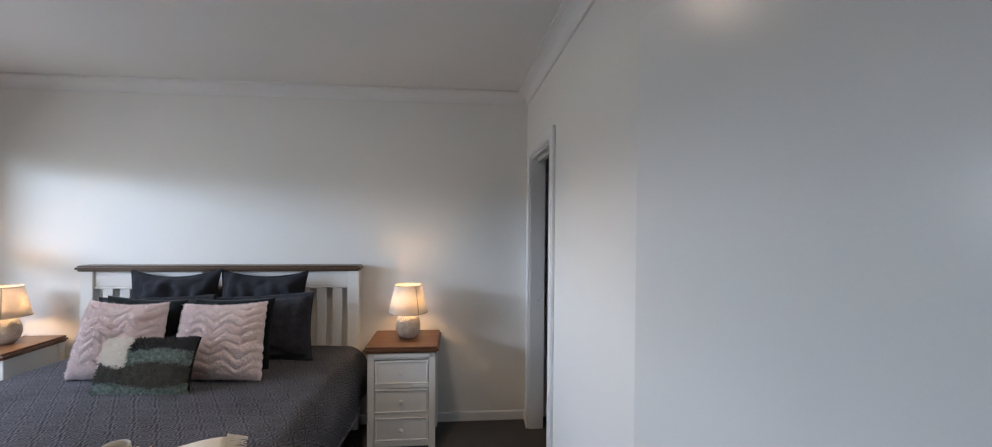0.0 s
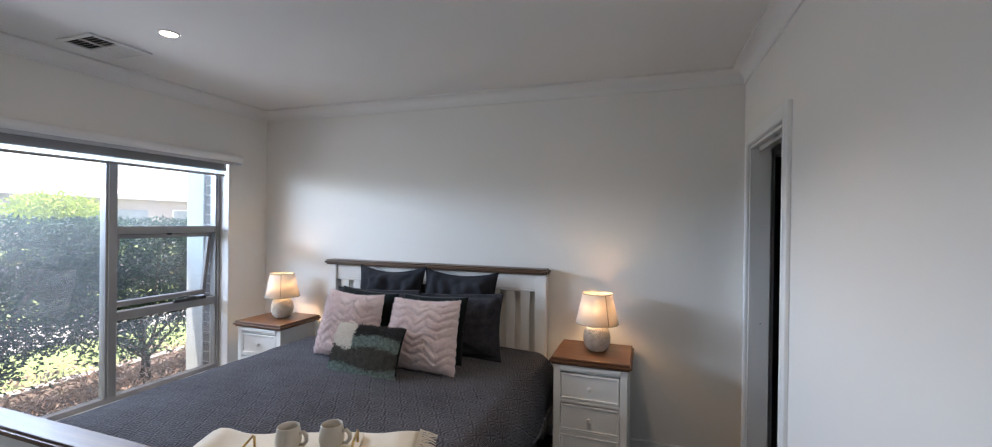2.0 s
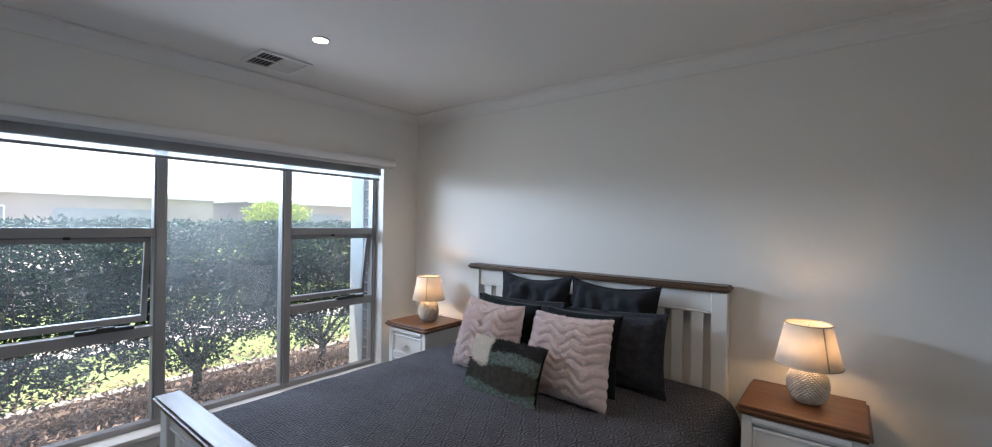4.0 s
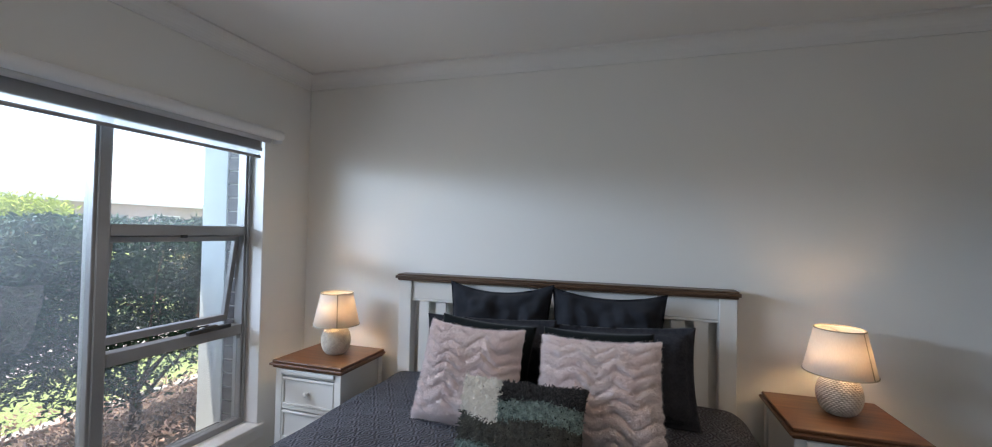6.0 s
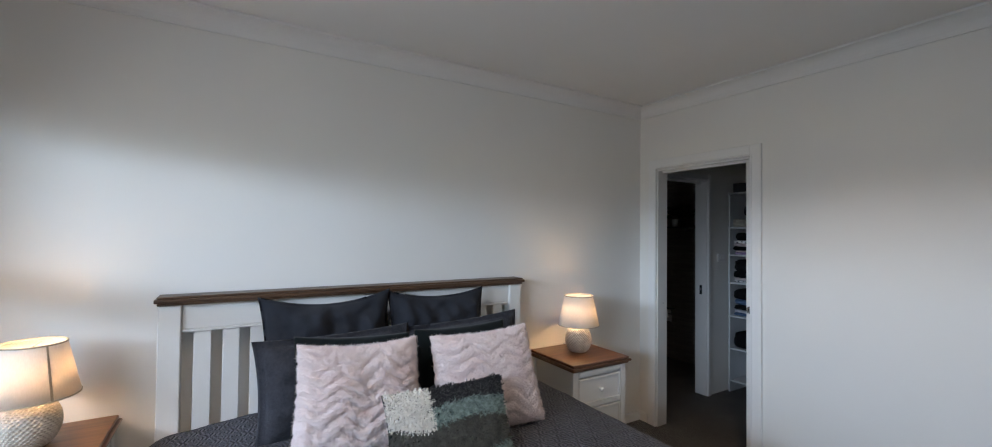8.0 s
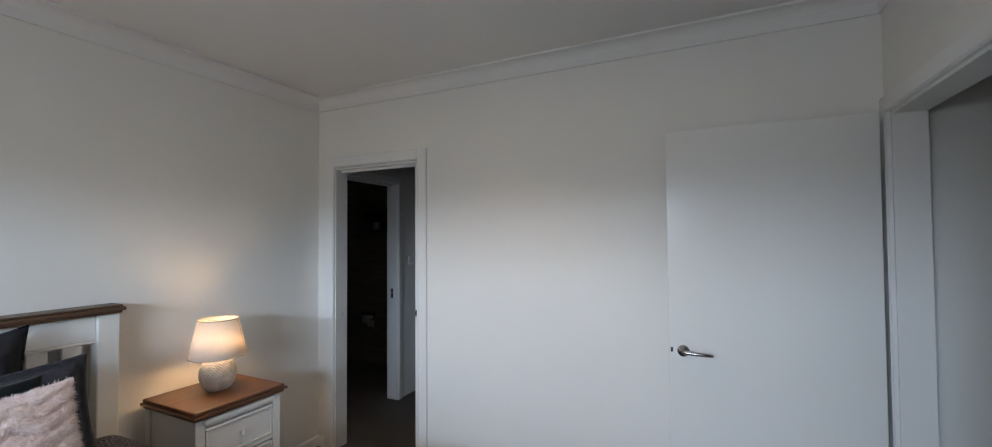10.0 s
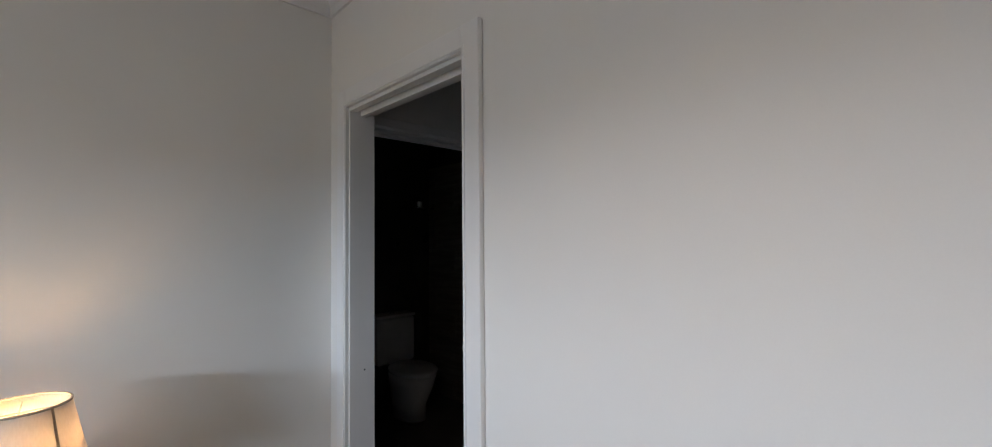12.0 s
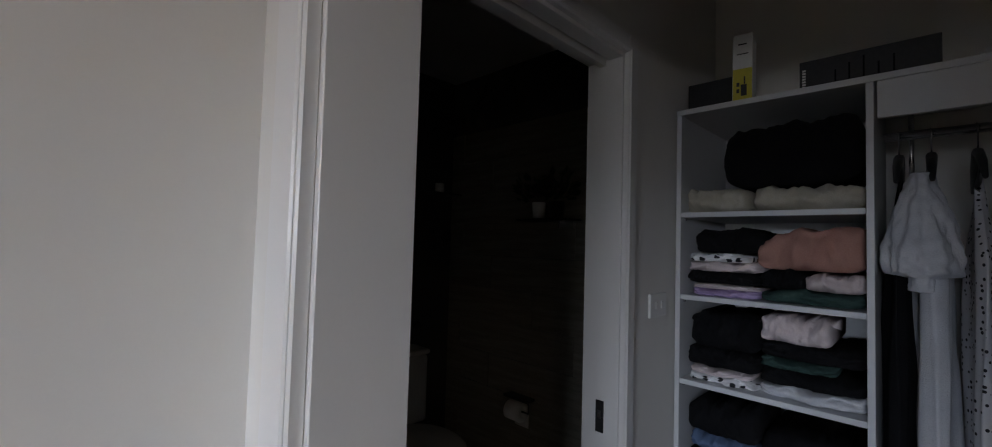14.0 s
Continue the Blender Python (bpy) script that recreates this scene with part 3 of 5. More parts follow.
# flat black sheet stands for the shade inside the duct
part("backing", boxes((-0.1245, 0.1245, -0.1345, 0.1345, -0.003, -0.0008)), BLACKPLAS, vent, "black sheet standing in for the shaded duct behind the louvres")
for s in (-1, 1):
    for k in range(5):
        y = s * (0.02 + 0.024 * k)
        for sx in (-1, 1):
            bm = bmesh.new()
            box(bm, min(sx * 0.008, sx * 0.123), max(sx * 0.008, sx * 0.123), -0.009, 0.009, -0.0006, 0.0006, m=Matrix.Translation((0, y, -0.009)) @ Matrix.Rotation(radians(-35 * s), 4, "X"))
            part("slat", bm, TRIM, vent)

# ---- bed ----
BX0, BX1 = -3.195, -1.275          # outer faces of the posts
bed = thing("bed", "white painted timber king bed with dark stained top rails", "bed", ((BX0 + BX1) / 2, -1.15, 0))
BO = Vector(((BX0 + BX1) / 2, -1.15, 0))


def bpart(name, rows, mat=FURN, parent=bed, label="", bevel=0.003, seg=1):
    return part(name, boxes(*[(a - BO.x, b - BO.x, c - BO.y, d - BO.y, e, f) for a, b, c, d, e, f in rows], bevel=bevel, seg=seg), mat, parent, label)


def cap_rail(parent, y0, y1, z):
    """Stained rail with a moulded edge: a cove strip, a wide board and a rounded top."""
    return bpart("cap_rail", [(BX0 - 0.002, BX1 + 0.002, y0 + 0.012, y1 - 0.012, z - 0.040, z - 0.028), (BX0 - 0.012, BX1 + 0.012, y0, y1, z - 0.0275, z - 0.010), (BX0 - 0.004, BX1 + 0.004, y0 + 0.010, y1 - 0.010, z - 0.0095, z)], CAPWOOD, parent, "dark stained moulded timber rail", 0.004, 2)


def bed_end(name, y0, y1, top, low, slats, depth):
    """Head or foot: two posts, panel rails, upright slats and a cap."""
    e = new(name)
    e.parent = bed
    tagged(e, "white slatted timber " + name)
    ym = (y0 + y1) / 2
    for a, b in ((BX0, BX0 + 0.085), (BX1 - 0.085, BX1)):
        bpart("post", [(a, b, y0, y1, 0, top - 0.041)], parent=e, bevel=0.004)
    bpart("rail", [(BX0 + 0.0855, BX1 - 0.0855, ym - 0.016, ym + 0.016, top - depth, top - 0.041)], parent=e)
    bpart("rail", [(BX0 + 0.0855, BX1 - 0.0855, ym - 0.020, ym + 0.020, top - depth - 0.014, top - depth - 0.0005)], parent=e)
    bpart("rail", [(BX0 + 0.0855, BX1 - 0.0855, ym - 0.016, ym + 0.016, low, low + 0.12)], parent=e)
    first = None
    span = (BX1 - BX0 - 0.171 - 0.045) / slats
    for i in range(slats):
        x = BX0 + 0.0855 + 0.045 + i * span
        if first is None:
            first = bpart("slat", [(x, x + span - 0.045, ym - 0.009, ym + 0.009, low + 0.1205, top - depth - 0.0145)], parent=e, bevel=0.002)
        else:
            s = new("slat", first.data)
            s.parent = e
            s.location = (i * span, 0, 0)
    cap_rail(e, y0 - 0.03, y1 + 0.028, top)


bed_end("headboard", -0.105, -0.035, 1.232, 0.32, 15, 0.155)
bed_end("footboard", -2.215, -2.155, 0.762, 0.16, 15, 0.12)
bpart("side_rail", [(BX0 + 0.02, BX0 + 0.05, -2.1545, -0.1055, 0.20, 0.36)], bevel=0.003)
bpart("side_rail", [(BX1 - 0.05, BX1 - 0.02, -2.1545, -0.1055, 0.20, 0.36)], bevel=0.003)
bpart("slat_base", [(BX0 + 0.055, BX1 - 0.055, -2.15, -0.11, 0.27, 0.295)], bevel=0.002)
mat_ob = mesh_object("mattress", boxes((BX0 + 0.06, BX1 - 0.06, -2.125, -0.115, 0.297, 0.585), bevel=0.05, seg=3), CLOTHWHITE, True)
tagged(mat_ob, "thick white mattress on the bed base", "mattress")


def coverlet():
    """Quilt over the mattress: padded top, rounded shoulders, sides that hang and wave."""
    bm = bmesh.new()
    cx, half, r = (BX0 + BX1) / 2, 1.035, 0.15
    flat = half - r
    y0, y1 = -2.128, -0.125
    arc = r * math.pi / 2
    drop = 0.175
    total = flat + arc + drop
    nu, nv = 170, 150
    uv = bm.loops.layers.uv.new("cloth")
    grid = []
    for j in range(nv + 1):
        y = y0 + (y1 - y0) * j / nv
        row = []
        for i in range(nu + 1):
            s = -total + 2 * total * i / nu
            a = abs(s)
            sg = 1 if s > 0 else -1
            if a < flat:
                x, z = a, 0.0
            elif a < flat + arc:
                th = (a - flat) / r
                x, z = flat + r * math.sin(th), -r + r * math.cos(th)
            else:
                d = a - flat - arc
                x, z = half + 0.012 * math.sin(y * 9 + sg) * d / drop + 0.004 - 0.10 * d * d, -r - d
            crown = 0.035 * (1 - (min(a, flat + 0.1) / (flat + 0.1)) ** 2)
            soft = 0.012 * noise.noise(Vector((s * 2.3, y * 2.3, 1.0))) + 0.005 * noise.noise(Vector((s * 9, y * 9, 4.0)))
            foot = max(0.0, 1 - (y - y0) / 0.10)
            zz = 0.630 + z + crown + soft - 0.09 * foot ** 2
            row.append((bm.verts.new((cx + sg * x, y, zz)), s, y))
        grid.append(row)
    for j in range(nv):
        for i in range(nu):
            q = (grid[j][i], grid[j][i + 1], grid[j + 1][i + 1], grid[j + 1][i])
            f = bm.faces.new([k[0] for k in q])
            for loop, k in zip(f.loops, q):
                loop[uv].uv = (k[1], k[2])
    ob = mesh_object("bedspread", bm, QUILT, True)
    mod = ob.modifiers.new("thickness", "SOLIDIFY")
    mod.thickness, mod.offset = 0.012, -1
    for sg in (-1, 1):
        edge = [v.co.copy() for v in ob.data.vertices if (v.index % (nu + 1)) == (0 if sg < 0 else nu)]
        part("hem", tube([p + Vector((sg * 0.002, 0, 0)) for p in edge[::3]], 0.008, 8), QUILT, ob, "rolled hem", True)
    return tagged(ob, "dark grey textured quilted bedspread draped over the bed", "bedspread")


coverlet()


def fur_of(cover, seed):
    """Short hairs over a cushion's front and rim, combed a little downwards."""
    rnd = random.Random(seed)
    bm = bmesh.new()
    cover.normal_update()
    faces = [f for f in cover.faces if f.normal.z > -0.2]
    for f in faces:
        c, nr = f.calc_center_median(), f.normal
        for k in range(3):
            p = c + Vector((rnd.uniform(-0.003, 0.003), rnd.uniform(-0.003, 0.003), -0.001))
            d = (nr + Vector((rnd.gauss(0, 0.7), rnd.gauss(-0.35, 0.7), rnd.gauss(0, 0.3)))).normalized() * rnd.uniform(0.006, 0.013)
            w = d.orthogonal().normalized() * 0.0011
            bm.faces.new((bm.verts.new(p - w), bm.verts.new(p + w), bm.verts.new(p + d)))
    return bm


def cushion(name, w, h, t, material, m, label, chevron=0.0, n=56, wrinkle=0.012, seed=0.0, sag=0.0, parent=None, flange=0.0, pin=0.06, slump=0.0):
    """A stuffed cushion standing in its local xy plane, front along +z; chevron: depth of zigzag fur rows."""
    bm = bmesh.new()
    uv = bm.loops.layers.uv.new("cloth")

    def point(i, j, side):
        s, q = -1 + 2 * i / n, -1 + 2 * j / n
        x = w / 2 * s * (1 - pin * (1 - q * q) * s * s)
        y = h / 2 * q * (1 - pin * (1 - s * s) * q * q)
        x *= 1 - slump * q
        fs, fq = 1 - flange * 2 / w, 1 - flange * 2 / h
        es, eq = min(1.0, abs(s) / fs), min(1.0, abs(q) / fq)
        body = ((1 - es ** 2.6) * (1 - eq ** 2.6)) ** 0.5 if es < 1 and eq < 1 else 0.0
        z = t / 2 * body
        wr = wrinkle * (noise.noise(Vector((s * 2.2 + seed, q * 2.2, side * 3.0 + seed))) + 0.5 * noise.noise(Vector((s * 5 + seed, q * 5, side * 5.0))))
        z += wr * min(1, 3 * (1 - max(abs(s), abs(q))) + 0.15)
        if chevron:
            zig = abs(((x / 0.150) % 1.0) - 0.5) * 2
            ph = (y / 0.052 + zig * 0.80 + 0.55 * noise.noise(Vector((x * 7 + seed, y * 7, 2)))) % 1.0
            edge = min(1.0, 6 * (1 - max(abs(s), abs(q))))
            z += chevron * (math.sin(math.pi * ph) ** 0.6) * edge + 0.0035 * noise.noise(Vector((x * 70, y * 70, seed))) * edge
            x += (0.005 * noise.noise(Vector((q * 9, seed, s))) + 0.006 * math.sin(math.pi * ph)) * math.copysign(abs(s) ** 8, s)
            y += 0.005 * noise.noise(Vector((s * 9, seed, q))) * abs(q) ** 8
        y -= sag * (1 - s * s) * max(0.0, q) * h
        return Vector((x, y, side * max(z, 0.0)))

    edge_verts = {}
    for side in (1, -1):
        grid = []
        for j in range(n + 1):
            row = []
            for i in range(n + 1):
                rim = i in (0, n) or j in (0, n)
                if rim and (i, j) in edge_verts:
                    v = edge_verts[i, j]
                else:
                    v = bm.verts.new(point(i, j, side))
                    if rim:
                        v.co.z = 0
                        edge_verts[i, j] = v
                row.append(v)
            grid.append(row)
        for j in range(n):
            for i in range(n):
                q = (grid[j][i], grid[j][i + 1], grid[j + 1][i + 1], grid[j + 1][i])
                f = bm.faces.new(q if side == 1 else tuple(reversed(q)))
                for loop in f.loops:
                    loop[uv].uv = (loop.vert.co.x, loop.vert.co.y)
    fur = fur_of(bm, seed) if chevron else None
    if fur is not None:
        holder = thing(name, label, "cushion", group="cushions on the bed")
        holder.matrix_world = m
        part("cover", bm, material, holder, "", True)
        tagged(part("fur", fur, material, holder, "short soft pink pile"), kind="stuff")
        return holder
    ob = mesh_object(name, bm, material, True)
    if parent is not None:
        ob.parent = parent
        return ob
    ob.matrix_world = m
    return tagged(ob, label, "cushion", group="cushions on the bed")


def standing(x, y, z, lean, turn=0.0, roll=0.0):
    return Matrix.Translation((x, y, z)) @ Matrix.Rotation(radians(turn), 4, "Z") @ Matrix.Rotation(radians(90 - lean), 4, "X") @ Matrix.Rotation(radians(roll), 4, "Z")


# back row: two plain cotton pillows against the headboard
cushion("pillow", 0.625, 0.60, 0.20, EURO, standing(-2.500, -0.232, 0.925, 9, -3, 1.0), "charcoal cotton pillow leaning on the headboard", seed=1.3, wrinkle=0.042, sag=0.045, flange=0.012, pin=0.10)
cushion("pillow", 0.595, 0.60, 0.20, EURO, standing(-1.912, -0.232, 0.912, 9, 1, -1.0), "charcoal cotton pillow leaning on the headboard", seed=4.1, wrinkle=0.042, sag=0.028, flange=0.012, pin=0.09)
# second row: quilted shams
cushion("pillow", 0.70, 0.45, 0.17, SHAM, standing(-2.49, -0.435, 0.845, 12, 2, 1), "grey quilted pillow sham standing on the bed", seed=7.7, wrinkle=0.02, flange=0.03)
cushion("pillow", 0.70, 0.45, 0.17, SHAM, standing(-1.845, -0.425, 0.850, 12, -2, 3), "grey quilted pillow sham standing on the bed", seed=9.2, wrinkle=0.02, flange=0.03)
# third row: velvet cushions
cushion("cushion", 0.49, 0.45, 0.13, VELVET, standing(-2.468, -0.600, 0.862, 14, -3, -3), "black-green velvet cushion behind a pink one", seed=2.5)
cushion("cushion", 0.49, 0.45, 0.13, VELVET, standing(-1.935, -0.602, 0.855, 14, -2, 1), "black-green velvet cushion behind a pink one", seed=5.6)
# front: pink faux fur
cushion("cushion", 0.485, 0.45, 0.17, PINKFUR, standing(-2.476, -0.742, 0.868, 17, -6, -1), "pale pink faux fur cushion with chevron ridges", chevron=0.014, n=96, seed=3.1, pin=0.055, slump=0.045, sag=0.025)
cushion("cushion", 0.505, 0.45, 0.17, PINKFUR, standing(-1.915, -0.772, 0.862, 18, -5, 2), "pale pink faux fur cushion with chevron ridges", chevron=0.014, n=96, seed=8.4, pin=0.055, slump=0.045, sag=0.015)

# shaggy lumbar cushion with blocks of wool loops
shag = thing("cushion", "small shaggy wool cushion in teal, charcoal and white blocks", "cushion", group="cushions on the bed")
shag.matrix_world = standing(-2.188, -0.955, 0.782, 22, -4, 1.2)
SW, SH, ST = 0.50, 0.30, 0.11
cushion("cover", SW, SH, ST, VELVET, None, "", seed=6.0, parent=shag, n=32)


def loops(zone, count, size, seed):
    """Short wool loops standing on the cushion's front where zone(s, q) holds."""
    rnd = random.Random(seed)
    bm = bmesh.new()
    done = 0
    while done < count:
        s, q = rnd.uniform(-0.97, 0.97), rnd.uniform(-0.97, 0.97)
        if not zone(s, q):
            continue
        done += 1
        x = SW / 2 * s * (1 - 0.06 * (1 - q * q) * s * s)
        y = SH / 2 * q * (1 - 0.06 * (1 - s * s) * q * q)
        z = ST / 2 * ((1 - abs(s) ** 2.6) * (1 - abs(q) ** 2.6)) ** 0.5
        nrm = Vector((s * 0.6 * abs(s), q * 0.8 * abs(q), 1)).normalized()
        tip = Vector((x, y, z)) + nrm * size * rnd.uniform(0.6, 1.2) + Vector((rnd.gauss(0, 0.006), rnd.gauss(-0.004, 0.006), 0))
        base = Vector((x, y, z - 0.004))
        mid_p = (base + tip) / 2 + Vector((rnd.gauss(0, 0.003), rnd.gauss(0, 0.003), 0.002))
        r = size * rnd.uniform(0.10, 0.16)
        u = nrm.orthogonal().normalized()
        w2 = nrm.cross(u)
        rings = []
        for p, k in ((base, 0.9), (mid_p, 1.15), (tip, 0.75)):
            rings.append([bm.verts.new(p + r * k * (math.cos(a) * u + math.sin(a) * w2)) for a in (0, 2.1, 4.2)])
        for a, b in zip(rings, rings[1:]):
            for i in range(3):
                bm.faces.new((a[i], a[(i + 1) % 3], b[(i + 1) % 3], b[i]))
        bm.faces.new(rings[-1])
    return bm


def wave(s):
    return 0.10 * math.sin(3.1 * s + 0.6)


def is_white(s, q):
    return s < -0.30 and q > 0.10 + 0.12 * math.sin(4 * s)


def is_top(s, q):
    return s >= -0.30 and q > 0.52 + wave(s) * 0.6


def is_teal(s, q):
    return not is_white(s, q) and not is_top(s, q) and ((q > 0.05 + wave(s) and s > -0.42) or q < -0.60 + wave(s + 1))


def is_grey(s, q):
    return not (is_white(s, q) or is_top(s, q) or is_teal(s, q))


for nm, zone, cnt, mt, lb, sd in (("white_pile", is_white, 1500, TUFTWHITE, "cream white wool loops", 1), ("charcoal_pile", is_top, 1700, TUFTDARK, "charcoal wool loops", 2), ("teal_pile", is_teal, 3000, TUFTTEAL, "mottled teal and pale wool loops", 3), ("grey_pile", is_grey, 3000, TUFTGREY, "olive grey wool loops", 4)):
    tagged(part(nm, loops(zone, int(cnt * 1.7), 0.0165, sd), mt, shag, lb), kind="stuff")

# throw, tray and mugs at the foot of the bed
THROW = Vector((-1.805, -1.900, 0.0))


def throw_blanket():
    th = thing("throw_blanket", "folded cream throw with a tasselled end on the bedspread", "throw", (THROW.x, THROW.y, 0.672))
    th.rotation_euler[2] = radians(21.5)
    bm = bmesh.new()
    rnd = random.Random(5)
    for layer in range(3):
        nx, ny = 44, 18
        L, W, z = 0.86 - 0.012 * layer, 0.36 - 0.015 * layer, 0.004 + 0.013 * layer
        g = []
        for j in range(ny + 1):
            row = []
            for i in range(nx + 1):
                x, y = -L / 2 + L * i / nx, -W / 2 + W * j / ny
                e = min(i, nx - i, 2 * j, 2 * (ny - j)) / 4
                hh = z + 0.010 * min(1, e) + 0.007 * noise.noise(Vector((x * 7, y * 7, layer * 3.0))) - 0.006 * (1 - min(1, e))
                if layer == 2:
                    hh += 0.02 * math.exp(-((x + 0.37) / 0.06) ** 2)
                row.append(bm.verts.new((x + 0.006 * noise.noise(Vector((y * 9, layer, 0))), y + 0.012 * noise.noise(Vector((x * 6, layer, 3))), hh)))
            g.append(row)
        for j in range(ny):
            for i in range(nx):
                bm.faces.new((g[j][i], g[j][i + 1], g[j + 1][i + 1], g[j + 1][i]))
    ob = part("blanket", bm, CREAM, th, "", True)
    md = ob.modifiers.new("thickness", "SOLIDIFY")
    md.thickness = 0.008
    bm = bmesh.new()
    for k in range(34):
        y = -0.17 + 0.01 * k
        p = [Vector((0.422 + 0.018 * i, y + rnd.gauss(0, 0.006) * i / 2, 0.034 - 0.0065 * i + rnd.uniform(0, 0.006))) for i in range(5)]
        t2 = tube(p, [0.0035, 0.0028, 0.003, 0.0025, 0.0015], 5)
        me = bpy.data.meshes.new("strand")
        t2.to_mesh(me)
        t2.free()
        bm.from_mesh(me)
        bpy.data.meshes.remove(me)
    part("fringe", bm, CREAM, th, "twisted cream tassels")


throw_blanket()


def tray(x, y, z, turn):
    t = thing("serving_tray", "low pale timber tray with gold handles on the throw", "tray", (x, y, z))
    t.rotation_euler[2] = radians(turn)
    part("base", boxes((-0.20, 0.20, -0.13, 0.13, 0.0, 0.012), bevel=0.004, seg=2), CREAM, t)
    for s in (-1, 1):
        part("handle", tube([(s * 0.185, -0.06, 0.008), (s * 0.186, -0.06, 0.05), (s * 0.187, -0.045, 0.062), (s * 0.187, 0.045, 0.062), (s * 0.186, 0.06, 0.05), (s * 0.185, 0.06, 0.008)], 0.005, 10), BRASS, t, "thin gold bar handle", True)


tray(-1.768, -1.935, 0.712, 27)


def mug(x, y, z, turn):
    c = thing("mug", "rounded cream stoneware mug standing on the tray", "mug", (x, y, z), group="mugs on the tray")
    c.rotation_euler[2] = radians(turn)
    part("cup", lathe([(0.0, 0.0), (0.032, 0.0), (0.041, 0.012), (0.046, 0.035), (0.044, 0.062), (0.039, 0.086), (0.0385, 0.089), (0.0355, 0.088), (0.040, 0.060), (0.041, 0.035), (0.036, 0.014), (0.0, 0.010)], 36), MUG, c, "", True)
    part("handle", tube([(0.041, 0, 0.064), (0.058, 0, 0.068), (0.069, 0, 0.055), (0.069, 0, 0.036), (0.058, 0, 0.022), (0.043, 0, 0.022)], [0.006, 0.007, 0.0075, 0.0075, 0.007, 0.006], 12), MUG, c, "", True)


mug(-1.830, -1.937, 0.7245, 15)
mug(-1.693, -1.868, 0.7245, 15)

# ---- bedside tables ----


def bedside(x, y, label):
    n = thing("bedside_table", label, "bedside table", (x, y, 0), group="bedside tables")
    w, d = 0.225, 0.215
    part("tabletop", boxes((-0.238, 0.238, -0.233, 0.215, 0.7145, 0.730), bevel=0.005, seg=2), TOPWOOD, n, "reddish brown stained timber top")
    part("edge_moulding", boxes((-0.25, 0.25, -0.245, 0.215, 0.700, 0.7142), bevel=0.005, seg=2), TOPWOOD, n)
    part("cove_moulding", boxes((-0.236, 0.236, -0.231, 0.214, 0.686, 0.6997), bevel=0.004, seg=2), TOPWOOD, n)
    for sx in (-1, 1):
        for y0, y1 in ((-d, -d + 0.045), (d - 0.045, d)):
            a, b = sorted((sx * w, sx * (w - 0.045)))
            part("leg", boxes((a, b, y0, y1, 0, 0.685), bevel=0.003), FURN, n)
        a, b = sorted((sx * (w - 0.008), sx * (w - 0.022)))
        part("side_panel", boxes((a, b, -d + 0.0455, d - 0.0455, 0.055, 0.685), bevel=0.002), FURN, n)
    part("back_panel", boxes((-w + 0.0455, w - 0.0455, d - 0.014, d - 0.004, 0.055, 0.685)), FURN, n)
    rails = [(-w + 0.0455, w - 0.0455, -d + 0.003, -d + 0.03, z0, z1) for z0, z1 in ((0.055, 0.088), (0.253, 0.277), (0.448, 0.470), (0.640, 0.685))]
    part("front_rail", boxes(*rails[:1], bevel=0.002), FURN, n)
    for r in rails[1:]:
        part("front_rail", boxes(r, bevel=0.002), FURN, n)
    part("moulding", boxes((-w + 0.04, w - 0.04, -d - 0.012, -d + 0.0025, 0.655, 0.682), bevel=0.005, seg=2), FURN, n)
    first = None
    for k, z in enumerate((0.090, 0.279, 0.472)):
        a = w - 0.048
        bm = boxes((-a, a, -d + 0.008, -d + 0.022, 0, 0.160), (-a, a, -d - 0.001, -d + 0.0085, 0, 0.013), (-a, a, -d - 0.001, -d + 0.0085, 0.147, 0.160), (-a, -a + 0.013, -d - 0.001, -d + 0.0085, 0.0135, 0.1465), (a - 0.013, a, -d - 0.001, -d + 0.0085, 0.0135, 0.1465), bevel=0.003)
        dr = part("drawer", bm, FURN, n)
        dr.location.z = z
        part("knob", lathe([(0.0, -0.020), (0.008, -0.0198), (0.0135, -0.016), (0.0145, -0.010), (0.011, -0.004), (0.007, 0.002), (0.007, 0.014), (0.0, 0.014)], 20, (0, -d - 0.006, 0.080), "y"), FURN, dr, "", True)
    return n


bedside(-0.915, -0.262, "white bedside table with three drawers and a stained top")
bedside(-3.562, -0.262, "white bedside table with three drawers beside the window wall")


